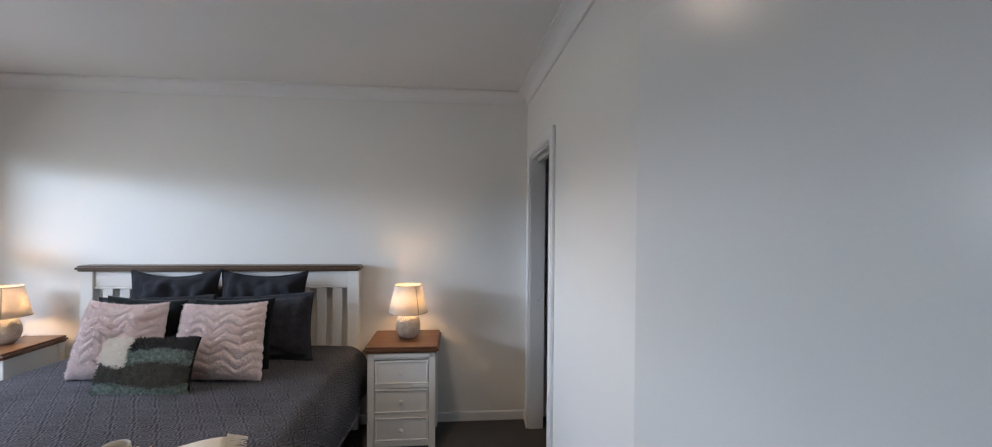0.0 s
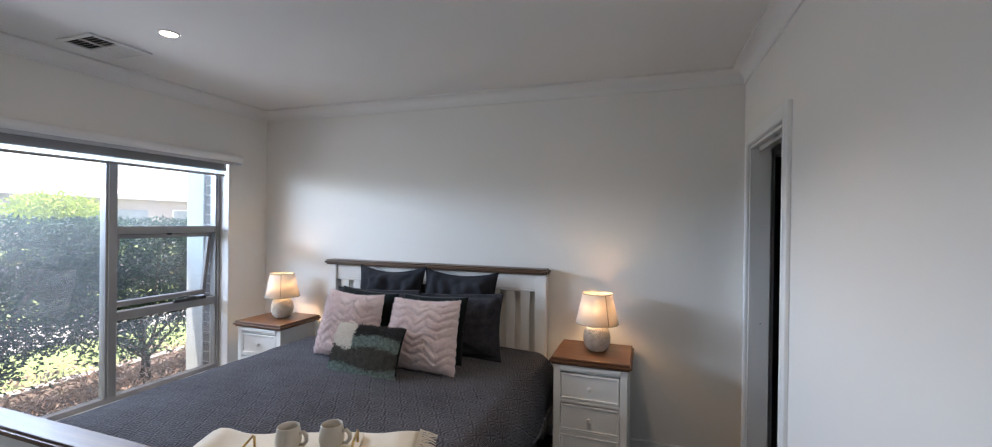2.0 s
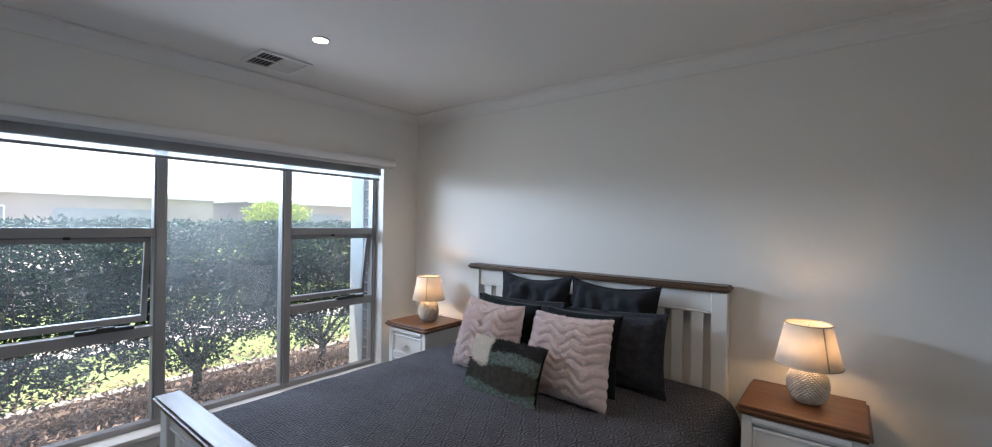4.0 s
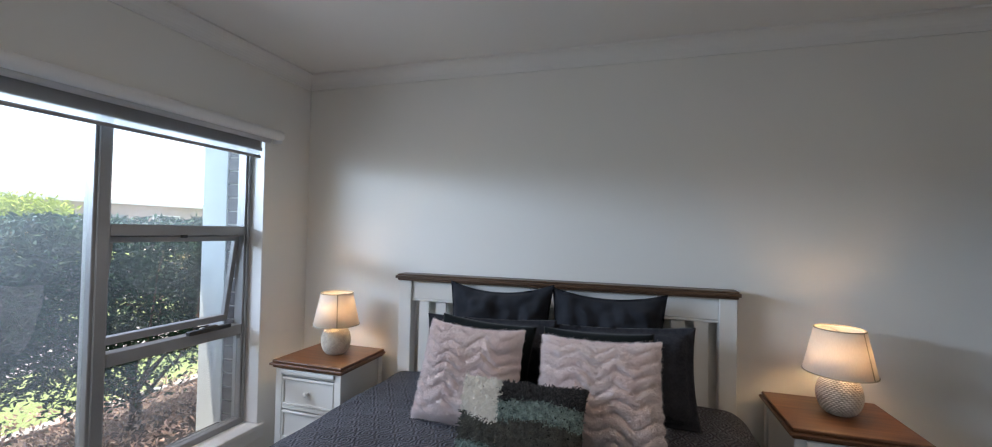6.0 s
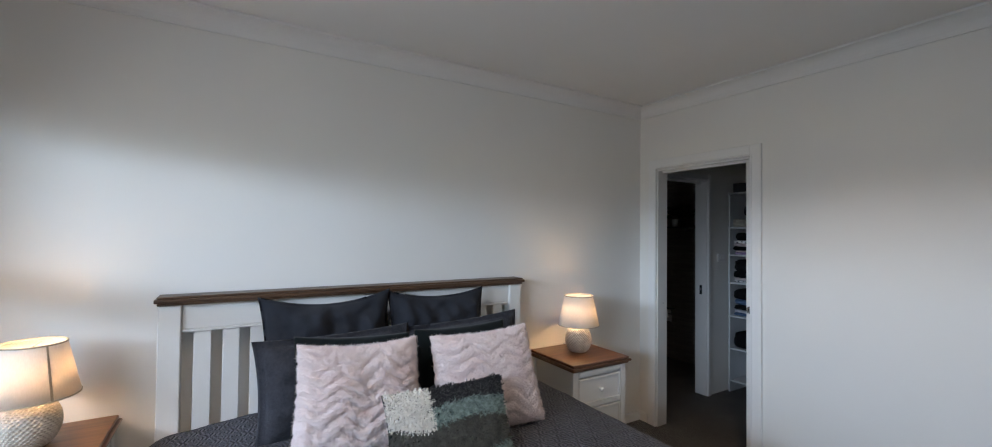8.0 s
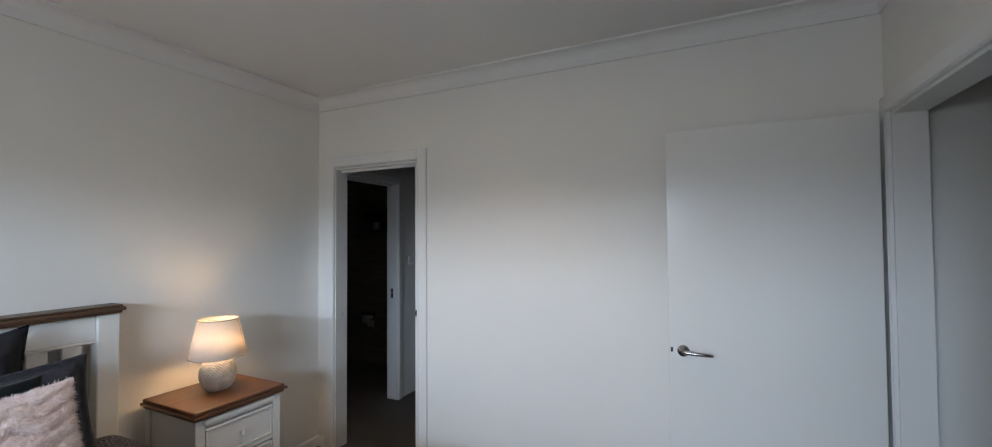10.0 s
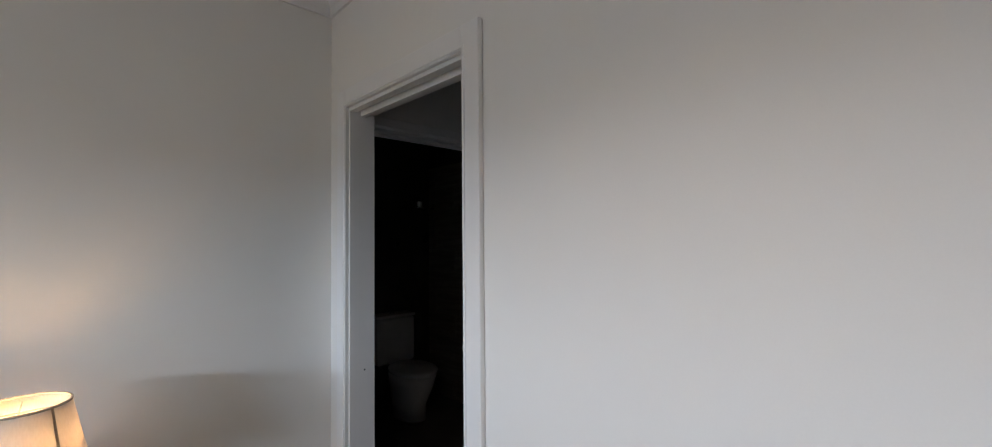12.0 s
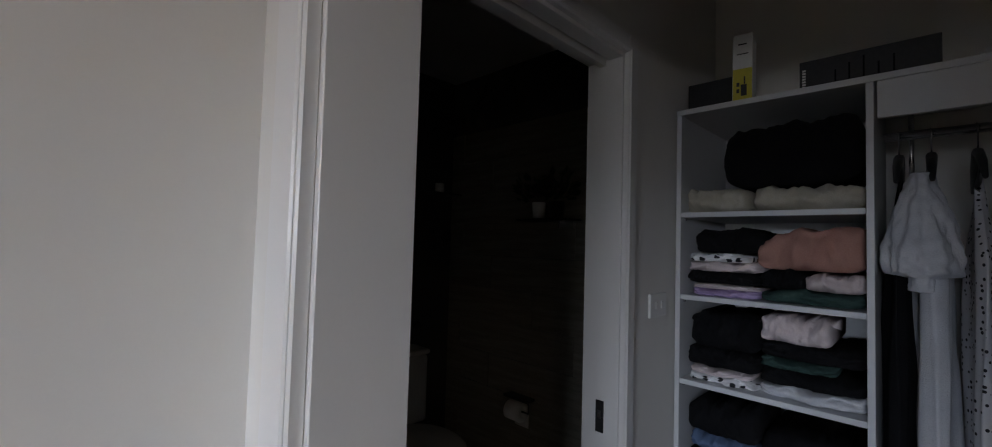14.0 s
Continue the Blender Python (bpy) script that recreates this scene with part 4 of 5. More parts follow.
def wicker_lamp(x, y, z, label):
    l = thing("table_lamp", label, "table lamp", (x, y, z), group="bedside lamps")
    bm = bmesh.new()
    rows, cols = 120, 180
    grid = []
    for j in range(rows + 1):
        v = j / rows
        th = math.pi * (0.13 + 0.75 * v)
        R, hgt = 0.084 * math.sin(th) ** 0.75, 0.092 * (1 - math.cos(th)) - 0.0075
        ringv = []
        for i in range(cols):
            a = 2 * math.pi * i / cols
            coil = math.sin(math.pi * v * 24)
            weave = math.sin(a * 30 + math.pi * math.floor(v * 24))
            r = R + 0.0024 * abs(coil) + 0.0026 * weave * abs(coil)
            ringv.append(bm.verts.new((r * math.cos(a), r * math.sin(a), hgt)))
        grid.append(ringv)
    for a, b in zip(grid, grid[1:]):
        for i in range(cols):
            bm.faces.new((a[i], a[(i + 1) % cols], b[(i + 1) % cols], b[i]))
    bm.faces.new(list(reversed(grid[0])))
    bm.faces.new(grid[-1])
    zmin = min(v.co.z for v in bm.verts)
    for v in bm.verts:
        v.co.z += 0.001 - zmin
    ztop = max(v.co.z for v in bm.verts)
    part("base", bm, WICKER, l, "round whitewashed woven wicker base", True)
    part("neck", lathe([(0.0, ztop - 0.002), (0.016, ztop - 0.002), (0.016, ztop + 0.02), (0.012, 0.225), (0.0, 0.225)], 20), WHITEMETAL, l)
    part("bulb", lathe([(0.0, 0.226), (0.012, 0.227), (0.015, 0.240), (0.028, 0.268), (0.030, 0.284), (0.022, 0.306), (0.0, 0.316)], 20), BULB, l, "glowing warm bulb", True)
    r0, r1, z0, z1, th = 0.137, 0.095, 0.182, 0.376, 0.0012
    sh2 = part("shade", lathe([(r0, z0), (r1, z1), (r1 - th, z1), (r0 - th, z0), (r0, z0)], 48), SHADE, l, "tapered ivory fabric shade", True)
    for rr, zz in ((r0, z0), (r1, z1)):
        part("rim", lathe([(rr - 0.0025, zz - 0.002), (rr + 0.0022, zz - 0.002), (rr + 0.0022, zz + 0.003), (rr - 0.0025, zz + 0.003), (rr - 0.0025, zz - 0.002)], 48), CLOTHBEIGE, sh2, "stitched hem")
    seam = bmesh.new()
    ca, sa = math.cos(radians(-52)), math.sin(radians(-52))
    vs = [seam.verts.new((r * ca - k * sa, r * sa + k * ca, zz)) for r, zz, k in ((r0 + 0.0012, z0 + 0.003, -0.004), (r0 + 0.0012, z0 + 0.003, 0.004), (r1 + 0.0012, z1 - 0.002, 0.003), (r1 + 0.0012, z1 - 0.002, -0.003))]
    seam.faces.new(vs)
    bmesh.ops.solidify(seam, geom=seam.faces[:], thickness=0.0012)
    part("seam", seam, CLOTHBEIGE, sh2, "lapped vertical seam")
    bm = boxes((-r1 + 0.003, r1 - 0.003, -0.0015, 0.0015, z1 - 0.018, z1 - 0.015), (-0.0015, 0.0015, -r1 + 0.003, r1 - 0.003, z1 - 0.0149, z1 - 0.0119))
    part("spider", bm, CHROME, l)
    return l


wicker_lamp(-0.898, -0.250, 0.730, "wicker table lamp with ivory shade, lit, beside the bed")
wicker_lamp(-3.542, -0.255, 0.730, "wicker table lamp with ivory shade, lit, near the window")
for x, s in ((-0.898, 1), (-3.542, -1)):
    c = mesh_object("power_cord", tube([(x + 0.02, -0.17, 0.7345), (x + 0.03 * s, -0.12, 0.7345), (x + 0.05 * s, -0.07, 0.7345), (x + 0.06 * s, -0.03, 0.7345), (x + 0.06 * s, -0.018, 0.70), (x + 0.06 * s, -0.018, 0.30)], 0.003, 8), WHITEMETAL, True)
    tagged(c, "thin white lamp cord running behind the table", "power cord")

# ---- robe ----
fixed("wall_robe_north", boxes((0.1105, 0.165, 0.030, 0.145, 0, H), (0.972, 1.86, 0.030, 0.145, 0, H), (0.165, 0.972, 0.030, 0.145, 2.05, H)), WALL, "off-white robe wall with a doorway to the ensuite", "wall")
fixed("wall_robe_east", boxes((1.72, 1.80, -2.5, 0.0295, 0, H)), WALL, "off-white wall behind the robe shelves", "wall")
fixed("wall_robe_south", boxes((0.1105, 1.72, -2.6, -2.5, 0, H)), WALL, "off-white end wall of the robe", "wall")
architrave("trim_ensuite_door", 0.0295, -1, 0.175, 0.96, 2.045, axis="y", w=0.052)
lining("white painted door lining with a track", ("jamb", (0.954, 0.973, 0.029, 0.146, 0, 2.045)), ("jamb", (0.165, 0.18, 0.029, 0.146, 0, 2.045)), ("head", (0.1805, 0.9535, 0.029, 0.075, 2.035, 2.049)), ("head", (0.1805, 0.9535, 0.115, 0.146, 2.035, 2.049)), ("track", (0.1805, 0.9535, 0.085, 0.105, 2.02, 2.049)))
lock = thing("strike_plate", "black strike plate set in the white door lining", "strike plate", (0.9535, 0.085, 1.0))
part("plate", boxes((-0.003, 0.0, -0.013, 0.013, -0.045, 0.045), bevel=0.001), BLACKPLAS, lock)
part("keeper", boxes((-0.0055, -0.0031, -0.006, 0.006, -0.006, 0.018), bevel=0.0008), CHROME, lock)
sw = thing("light_switch", "white double rocker light switch on the robe wall", "light switch", (1.19, 0.0295, 1.305))
part("plate", boxes((-0.058, 0.058, -0.009, -0.0002, -0.037, 0.037), bevel=0.003, seg=2), TRIM, sw)
for dx in (-0.02, 0.02):
    part("rocker", boxes((dx - 0.007, dx + 0.007, -0.013, -0.0092, -0.011, 0.011), bevel=0.0015), TRIM, sw)

UX0, UX1, UY0, UY1 = 1.27, 1.718, -0.496, 0.002
unit = thing("shelf_unit", "white laminate open wardrobe shelf unit full of clothes", "shelving", (UX0, UY0, 0))


def upart(name, rows, mat=LAMINATE, parent=unit, bevel=0.0012):
    return part(name, boxes(*[(a - UX0, b - UX0, c - UY0, d - UY0, e, f) for a, b, c, d, e, f in rows], bevel=bevel), mat, parent)


upart("side", [(UX0, UX1, UY1 - 0.016, UY1, 0, 1.925)])
upart("side", [(UX0, UX1, UY0, UY0 + 0.016, 0, 1.925)])
SHELVES = (0.12, 0.43, 0.745, 1.068, 1.338, 1.604)
for z in SHELVES:
    upart("shelf", [(UX0 + 0.002, UX1 - 0.007, UY0 + 0.0165, UY1 - 0.0165, z - 0.016, z)])
upart("back", [(UX1 - 0.006, UX1, UY0 + 0.0165, UY1 - 0.0165, 0, 1.924)])
upart("top", [(UX0 - 0.002, UX1, -2.4, UY1, 1.9255, 1.943)])
for z in SHELVES:
    upart("shelf_pin", [(UX0 + 0.02, UX0 + 0.03, UY1 - 0.024, UY1 - 0.0163, z - 0.026, z - 0.0165)], CHROME)
rail = thing("hanging_rail", "white robe fascia with a chrome hanging rail", "wardrobe rail", (1.27, -1.4, 1.83))
part("fascia", boxes((0.0, 0.016, -0.99, 0.8975, 0.0, 0.095), bevel=0.0012), LAMINATE, rail)
part("rod", tube([(0.22, -0.99, -0.01), (0.22, 0.8975, -0.01)], 0.0125, 14), CHROME, rail, "chrome tube", True)
part("upright", tube([(0.25, 0.84, -0.20), (0.25, 0.84, 0.0945)], 0.006, 10), CHROME, rail, "", True)


def folded(y0, y1, z, h, material, label, depth=0.30, x0=1.285, seed=0, slope=0.0):
    """A folded garment: soft rounded layers with a bulging front fold."""
    bm = bmesh.new()
    w = y1 - y0
    n, k = 44, 14
    soft = min(h, 0.05)
    g = []
    for j in range(k + 1):
        a = -math.pi / 2 + math.pi * j / k
        row = []
        for i in range(n + 1):
            s = -1 + 2 * i / n
            end = max(0.0, 1 - abs(s) ** 6) ** 0.5
            wob = noise.noise(Vector((s * 2.4 + seed, a, seed * 1.7)))
            wz = noise.noise(Vector((s * 1.8 + seed, 3.0, seed)))
            yy = (y0 + y1) / 2 + s * w / 2
            xx = x0 + 0.045 - (0.045 * end * math.cos(a)) + 0.022 * wob + 0.010 * noise.noise(Vector((s * 7 + seed, a * 2, seed))) + 0.007 * (1 - abs(noise.noise(Vector((s * 9 + a * 3 + seed, a * 4, seed * 3.1))))) ** 4
            zz = z + h / 2 + h / 2 * math.sin(a) * (0.55 + 0.45 * end) + (0.30 * soft * wz + 0.22 * soft * noise.noise(Vector((s * 4 + seed, 1.0, seed * 2.0))) + 0.10 * soft * noise.noise(Vector((s * 11 + seed, 1.0, seed))) + slope * s) * (math.sin(a) * 0.5 + 0.5)
            row.append(bm.verts.new((xx, yy, max(z + 0.0005, zz))))
        g.append(row)
    back = [[bm.verts.new((x0 + depth, v.co.y, v.co.z)) for v in row] for row in (g[0], g[-1])]
    for j in range(k):
        for i in range(n):
            bm.faces.new((g[j][i], g[j][i + 1], g[j + 1][i + 1], g[j + 1][i]))
    for i in range(n):
        bm.faces.new((back[0][i], back[0][i + 1], g[0][i + 1], g[0][i]))
        bm.faces.new((g[-1][i], g[-1][i + 1], back[1][i + 1], back[1][i]))
        bm.faces.new((back[1][i], back[1][i + 1], back[0][i + 1], back[0][i]))
    for i in (0, n):
        f = [g[j][i] for j in range(k + 1)] + [back[1][i], back[0][i]]
        bm.faces.new(f)
    bmesh.ops.recalc_face_normals(bm, faces=bm.faces)
    bm.transform(Matrix.Translation((-x0, -(y0 + y1) / 2, -z)))
    ob = mesh_object("folded_garment", bm, material, True)
    ob.location = (x0, (y0 + y1) / 2, z)
    return tagged(ob, label, "clothes", group="folded clothes on the shelves")


L0, L1, R0, R1 = -0.232, -0.015, -0.476, -0.234   # two columns on each shelf
z = 1.604
folded(L0 + 0.03, L1, z, 0.075, CLOTHBEIGE, "beige linen sheets folded on the top shelf", seed=1)
folded(R0, R1 + 0.02, z, 0.070, CLOTHBEIGE, "beige linen towel folded on the top shelf", seed=2)
bag = folded(-0.47, -0.13, z + 0.0755, 0.185, CLOTHBLACK, "bulky black padded jacket pushed onto the shelf", seed=3)
z = 1.338
folded(L0, L1 - 0.02, z, 0.022, CLOTHLILAC, "lilac top folded on the shelf", seed=4)
folded(L0, L1 - 0.02, z + 0.0225, 0.016, CLOTHPALE, "pale pink top folded on the shelf", seed=5)
folded(L0, L1 - 0.01, z + 0.039, 0.038, CLOTHBLACK, "black knit folded on the shelf", seed=6)
folded(L0, L1 - 0.01, z + 0.0775, 0.030, CLOTHPALE, "pale grey-pink knit folded on the shelf", seed=7)
folded(L0 + 0.02, L1 - 0.012, z + 0.108, 0.028, POLKA, "white top with black dots folded on the shelf", seed=8)
folded(L0 - 0.02, L1 - 0.03, z + 0.1365, 0.075, CLOTHBLACK, "black jumper folded on top of the pile", seed=9)
folded(R0, R1, z, 0.038, CLOTHGREEN, "dark green top folded on the shelf", seed=10)
folded(R0, R1 - 0.11, z + 0.0385, 0.048, CLOTHPALE, "peach cloth bundled on the shelf", seed=11)
folded(R0 + 0.13, R1, z + 0.0385, 0.055, CLOTHBLACK, "black top folded on the shelf", seed=12)
folded(R0, R1 + 0.01, z + 0.094, 0.115, CLOTHPINK, "dusty pink jumper heaped on the shelf", seed=13, slope=-0.02)
z = 1.068
folded(L0, L1 - 0.015, z, 0.022, POLKA, "white patterned top folded on the shelf", seed=14)
folded(L0 + 0.02, L1 - 0.02, z + 0.0225, 0.022, CLOTHPALE, "pale pink top folded on the shelf", seed=15)
folded(L0, L1 - 0.01, z + 0.045, 0.06, CLOTHBLACK, "black top folded on the shelf", seed=16)
folded(L0, L1 - 0.02, z + 0.1055, 0.11, CLOTHBLACK, "black garments piled on the shelf", seed=17)
folded(R0, R1, z, 0.035, CLOTHWHITE, "white top folded on the shelf", seed=18)
folded(R0, R1, z + 0.0355, 0.045, CLOTHBLACK, "black trousers folded on the shelf", seed=19)
folded(R0 + 0.06, R1, z + 0.081, 0.028, CLOTHGREEN, "grey-green top folded on the shelf", seed=20)
folded(R0, R1, z + 0.1095, 0.045, CLOTHBLACK, "black top folded on the shelf", seed=21)
folded(R0 + 0.07, R1, z + 0.155, 0.075, CLOTHPALE, "pale pink trousers folded on top of the pile", seed=22)
z = 0.745
folded(L0, L1 - 0.015, z, 0.03, CLOTHBLUE, "blue jeans folded on the shelf", seed=23)
folded(L0, L1 - 0.02, z + 0.0305, 0.026, CLOTHWHITE, "white top folded on the shelf", seed=24)
folded(L0, L1 - 0.015, z + 0.057, 0.05, CLOTHBLACK, "black jeans folded on the shelf", seed=25)
folded(L0, L1 - 0.02, z + 0.1075, 0.05, CLOTHBLUE, "dark blue jeans folded on the shelf", seed=26)
folded(L0, L1 - 0.01, z + 0.158, 0.10, CLOTHBLACK, "black garments piled on the shelf", seed=27)
folded(R0, R1, z, 0.05, CLOTHWHITE, "white top folded on the shelf", seed=28)
folded(R0, R1, z + 0.0505, 0.17, CLOTHBLACK, "black garments piled on the shelf", seed=29)
z = 0.43
folded(L0, L1 - 0.015, z, 0.16, CLOTHBLACK, "dark garments piled on the low shelf", seed=30)
folded(R0, R1, z, 0.13, CLOTHBLUE, "blue garments piled on the low shelf", seed=31)

# boxes and papers on the top
def card_box(name, label, at, size, mat, turn=0):
    b = thing(name, label, "box", at)
    b.rotation_euler[2] = radians(turn)
    part("carton", boxes((-size[0] / 2, size[0] / 2, -size[1] / 2, size[1] / 2, 0, size[2]), bevel=0.0015), mat, b)
    return b


card_box("carton", "black cardboard carton on the robe top", (1.40, -0.085, 1.943), (0.16, 0.14, 0.095), DARKCARD)
b = card_box("packaging_box", "tall white and yellow gadget box on the robe top", (1.345, -0.180, 1.943), (0.09, 0.055, 0.215), WHITECARD, 8)
part("label_panel", boxes((-0.0465, -0.0453, -0.026, 0.026, 0.004, 0.105)), YELLOW, b, "yellow printed panel")
part("print", boxes((-0.0475, -0.0467, -0.012, 0.004, 0.02, 0.055), (-0.0475, -0.0467, 0.008, 0.016, 0.03, 0.042), (-0.0475, -0.0467, 0.008, 0.016, 0.05, 0.062), (-0.0475, -0.0467, -0.008, -0.004, 0.056, 0.08)), DARKCARD, b, "black printed shapes")
part("print", boxes((-0.0465, -0.0455, -0.012, 0.012, 0.180, 0.184), (-0.0465, -0.0455, -0.016, 0.016, 0.150, 0.153)), DARKCARD, b, "grey printed bars")
card_box("carton", "tall dark carton behind the small boxes", (1.46, -0.150, 1.943), (0.05, 0.045, 0.25), DARKCARD)
b = card_box("storage_box", "long flat black printed box on the robe top", (1.45, -0.475, 1.943), (0.26, 0.29, 0.09), DARKCARD)
part("print", boxes(*[(-0.1315, -0.1303, 0.06 - 0.03 * i, 0.064 - 0.03 * i, 0.015, 0.05 + 0.012 * (i % 3)) for i in range(5)]), CLOTHBLACK, b)
part("print", boxes(*[(-0.1315, -0.1303, 0.130, 0.138, 0.012 + 0.008 * i, 0.017 + 0.008 * i) for i in range(7)]), WHITECARD, b, "white printed lettering bars")
st = thing("paper_stack", "stack of white papers lying on the robe top", "papers", (1.45, -0.86, 1.943))
for i in range(3):
    part("folder", boxes((-0.14 + 0.006 * i, 0.13, -0.18, 0.19 - 0.01 * i, 0.011 * i, 0.011 * i + 0.009), bevel=0.001), WHITECARD, st)

# hanging clothes


def hanging(y, z_top, length, width, material, label, seed, thick=0.05, puff=0.0):
    """A garment on a hanger: shoulders, narrow sides, vertical folds and a hem."""
    g = thing("hanging_garment", label, "clothes", (1.49, y, 1.82), group="clothes on the rail")
    hook = tube([(0, 0, 0.014), (0, 0.002, 0.0135), (-0.013, 0.0, 0.004), (-0.010, 0, -0.012), (0.0, 0, -0.024), (0.0, 0, -0.065)], 0.002, 6)
    hanger = part("hanger", tube([(-0.19, 0, -0.150), (-0.10, 0, -0.098), (0.0, 0, -0.062), (0.10, 0, -0.098), (0.19, 0, -0.150)], [0.005, 0.010, 0.012, 0.010, 0.005], 8), BLACKPLAS, g, "dark sloping hanger", True)
    part("hook", hook, CHROME, hanger, "metal hook", True)
    bm = bmesh.new()
    n, k = 64, 40
    rows = []
    for j in range(k + 1):
        v = j / k
        zz = z_top - 1.82 - length * v
        sh = min(1.0, 0.22 + v * 5.0)
        flare = sh * (0.82 + 0.25 * v)
        row = []
        for i in range(n):
            a = 2 * math.pi * i / n
            fold = 1 + (0.34 * math.sin(7 * a + seed + 2.2 * noise.noise(Vector((v * 2.5, seed, 1)))) + 0.16 * math.sin(13 * a + seed * 2 + 3 * noise.noise(Vector((v * 3, seed, 7)))) + 0.12 * noise.noise(Vector((a * 4, v * 9, seed)))) * min(1, v * 2.5)
            bulge = puff * math.exp(-((v - 0.20) / 0.13) ** 2)
            rx = (width / 2 * flare) * (1 + 0.05 * math.sin(5 * v + seed))
            ry = (thick / 2 + bulge) * fold * min(1.0, 0.18 + 5.0 * v)
            row.append(bm.verts.new((rx * math.cos(a), ry * math.sin(a) + 0.012 * noise.noise(Vector((v * 3, seed, a))), zz - 0.07 * abs(math.cos(a)) * (1 - min(1, v * 4)))))
        rows.append(row)
    for a, b in zip(rows, rows[1:]):
        for i in range(n):
            bm.faces.new((a[i], a[(i + 1) % n], b[(i + 1) % n], b[i]))
    bm.faces.new(rows[0])
    part("cloth", bm, material, g, "", True)
    return g


hanging(-0.535, 1.70, 1.0, 0.36, CLOTHBLACK, "black dress hanging on the robe rail", 1)
d = hanging(-0.600, 1.735, 1.35, 0.36, CLOTHWHITE, "long white dress with a puffed sleeve on the rail", 2, 0.075)
bm = bmesh.new()
bmesh.ops.create_icosphere(bm, subdivisions=5, radius=1)
for v in bm.verts:
    p = v.co.copy()
    down = (1 - p.z) / 2
    girth = 0.25 + 1.0 * math.sin(math.pi * min(1.0, down * 0.62 + 0.02)) if down < 0.86 else 0.42
    ang = math.atan2(p.y, p.x)
    f = 1 + 0.045 * math.sin(9 * ang + 5 * noise.noise(p * 1.5)) + 0.20 * noise.noise(p * 2.2) + 0.10 * noise.noise(p * 6.0)
    flat = math.hypot(p.x, p.y)
    r = 0.060 * girth * f * (1 if flat > 0.2 else flat / 0.2)
    v.co = Vector((r * math.cos(ang) - 0.150, r * math.sin(ang) * 0.95 + 0.022, -0.125 - 0.30 * down))
part("sleeve", bm, CLOTHWHITE, d, "sheer puffed white sleeve", True)
hanging(-0.685, 1.72, 1.30, 0.36, SPECKLE, "white dress with black dots hanging on the rail", 3, 0.05)
hanging(-0.745, 1.72, 1.1, 0.38, CLOTHPALE, "pale pink dress hanging on the robe rail", 4, 0.05)
hanging(-0.81, 1.72, 1.1, 0.38, CLOTHTAN, "tan coat hanging on the robe rail", 5, 0.06)
hanging(-0.88, 1.70, 1.0, 0.38, CLOTHBLACK, "black jacket hanging on the robe rail", 6, 0.06)
hanging(-0.96, 1.70, 1.0, 0.38, CLOTHBLUE, "blue shirt hanging on the robe rail", 7, 0.06)

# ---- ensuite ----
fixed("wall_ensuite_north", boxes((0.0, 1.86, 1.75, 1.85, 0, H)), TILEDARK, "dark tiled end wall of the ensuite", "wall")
fixed("wall_ensuite_west", boxes((-0.1, 0.0, 0.1005, 1.75, 0, H)), WALL, "plain ensuite wall", "wall")
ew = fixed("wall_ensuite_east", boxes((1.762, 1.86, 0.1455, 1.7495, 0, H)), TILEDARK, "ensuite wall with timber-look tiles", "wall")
seedr = random.Random(11)
tile_me = {}
zt, course = 0.004, 0
while zt < 2.15:
    off = (course % 3) * 0.28 - 0.6
    y = 0.147 + off
    while y < 1.748:
        a, b = max(y + 0.0012, 0.147), min(y + 0.8988, 1.7485)
        if b - a > 0.05:
            key = (round(b - a, 3))
            if key not in tile_me:
                bm = boxes((-0.008, 0.0, -(b - a) / 2, (b - a) / 2, -0.0988, 0.0988), bevel=0.0012)
                me = bpy.data.meshes.new("tile")
                bm.to_mesh(me)
                bm.free()
                me.materials.append(TILE)
                tile_me[key] = me
            t = new("tile", tile_me[key])
            t.parent = ew
            t.location = (1.7615, (a + b) / 2, zt + 0.1)
        y += 0.90
    zt += 0.2
    course += 1

wc = thing("toilet", "white porcelain toilet suite against the tiled wall", "toilet", (1.28, 1.75, 0))
part("cistern", boxes((-0.19, 0.19, -0.18, -0.005, 0.40, 0.80), bevel=0.025, seg=3), PORCELAIN, wc, "", True)
part("cistern_lid", boxes((-0.195, 0.195, -0.185, -0.004, 0.801, 0.83), bevel=0.01, seg=2), PORCELAIN, wc)
part("button", lathe([(0.0, 0.836), (0.02, 0.836), (0.022, 0.831), (0.0, 0.831)], 20, (0, -0.095, 0)), CHROME, wc)


def oval_loft(levels, steps=36):
    bm = bmesh.new()
    rings = []
    for cx, cy, rx, ry, zz in levels:
        rings.append([bm.verts.new((cx + rx * math.cos(2 * math.pi * i / steps), cy + ry * math.sin(2 * math.pi * i / steps), zz)) for i in range(steps)])
    for a, b in zip(rings, rings[1:]):
        for i in range(steps):
            bm.faces.new((a[i], a[(i + 1) % steps], b[(i + 1) % steps], b[i]))
    bm.faces.new(list(reversed(rings[0])))
    bm.faces.new(rings[-1])
    return bm


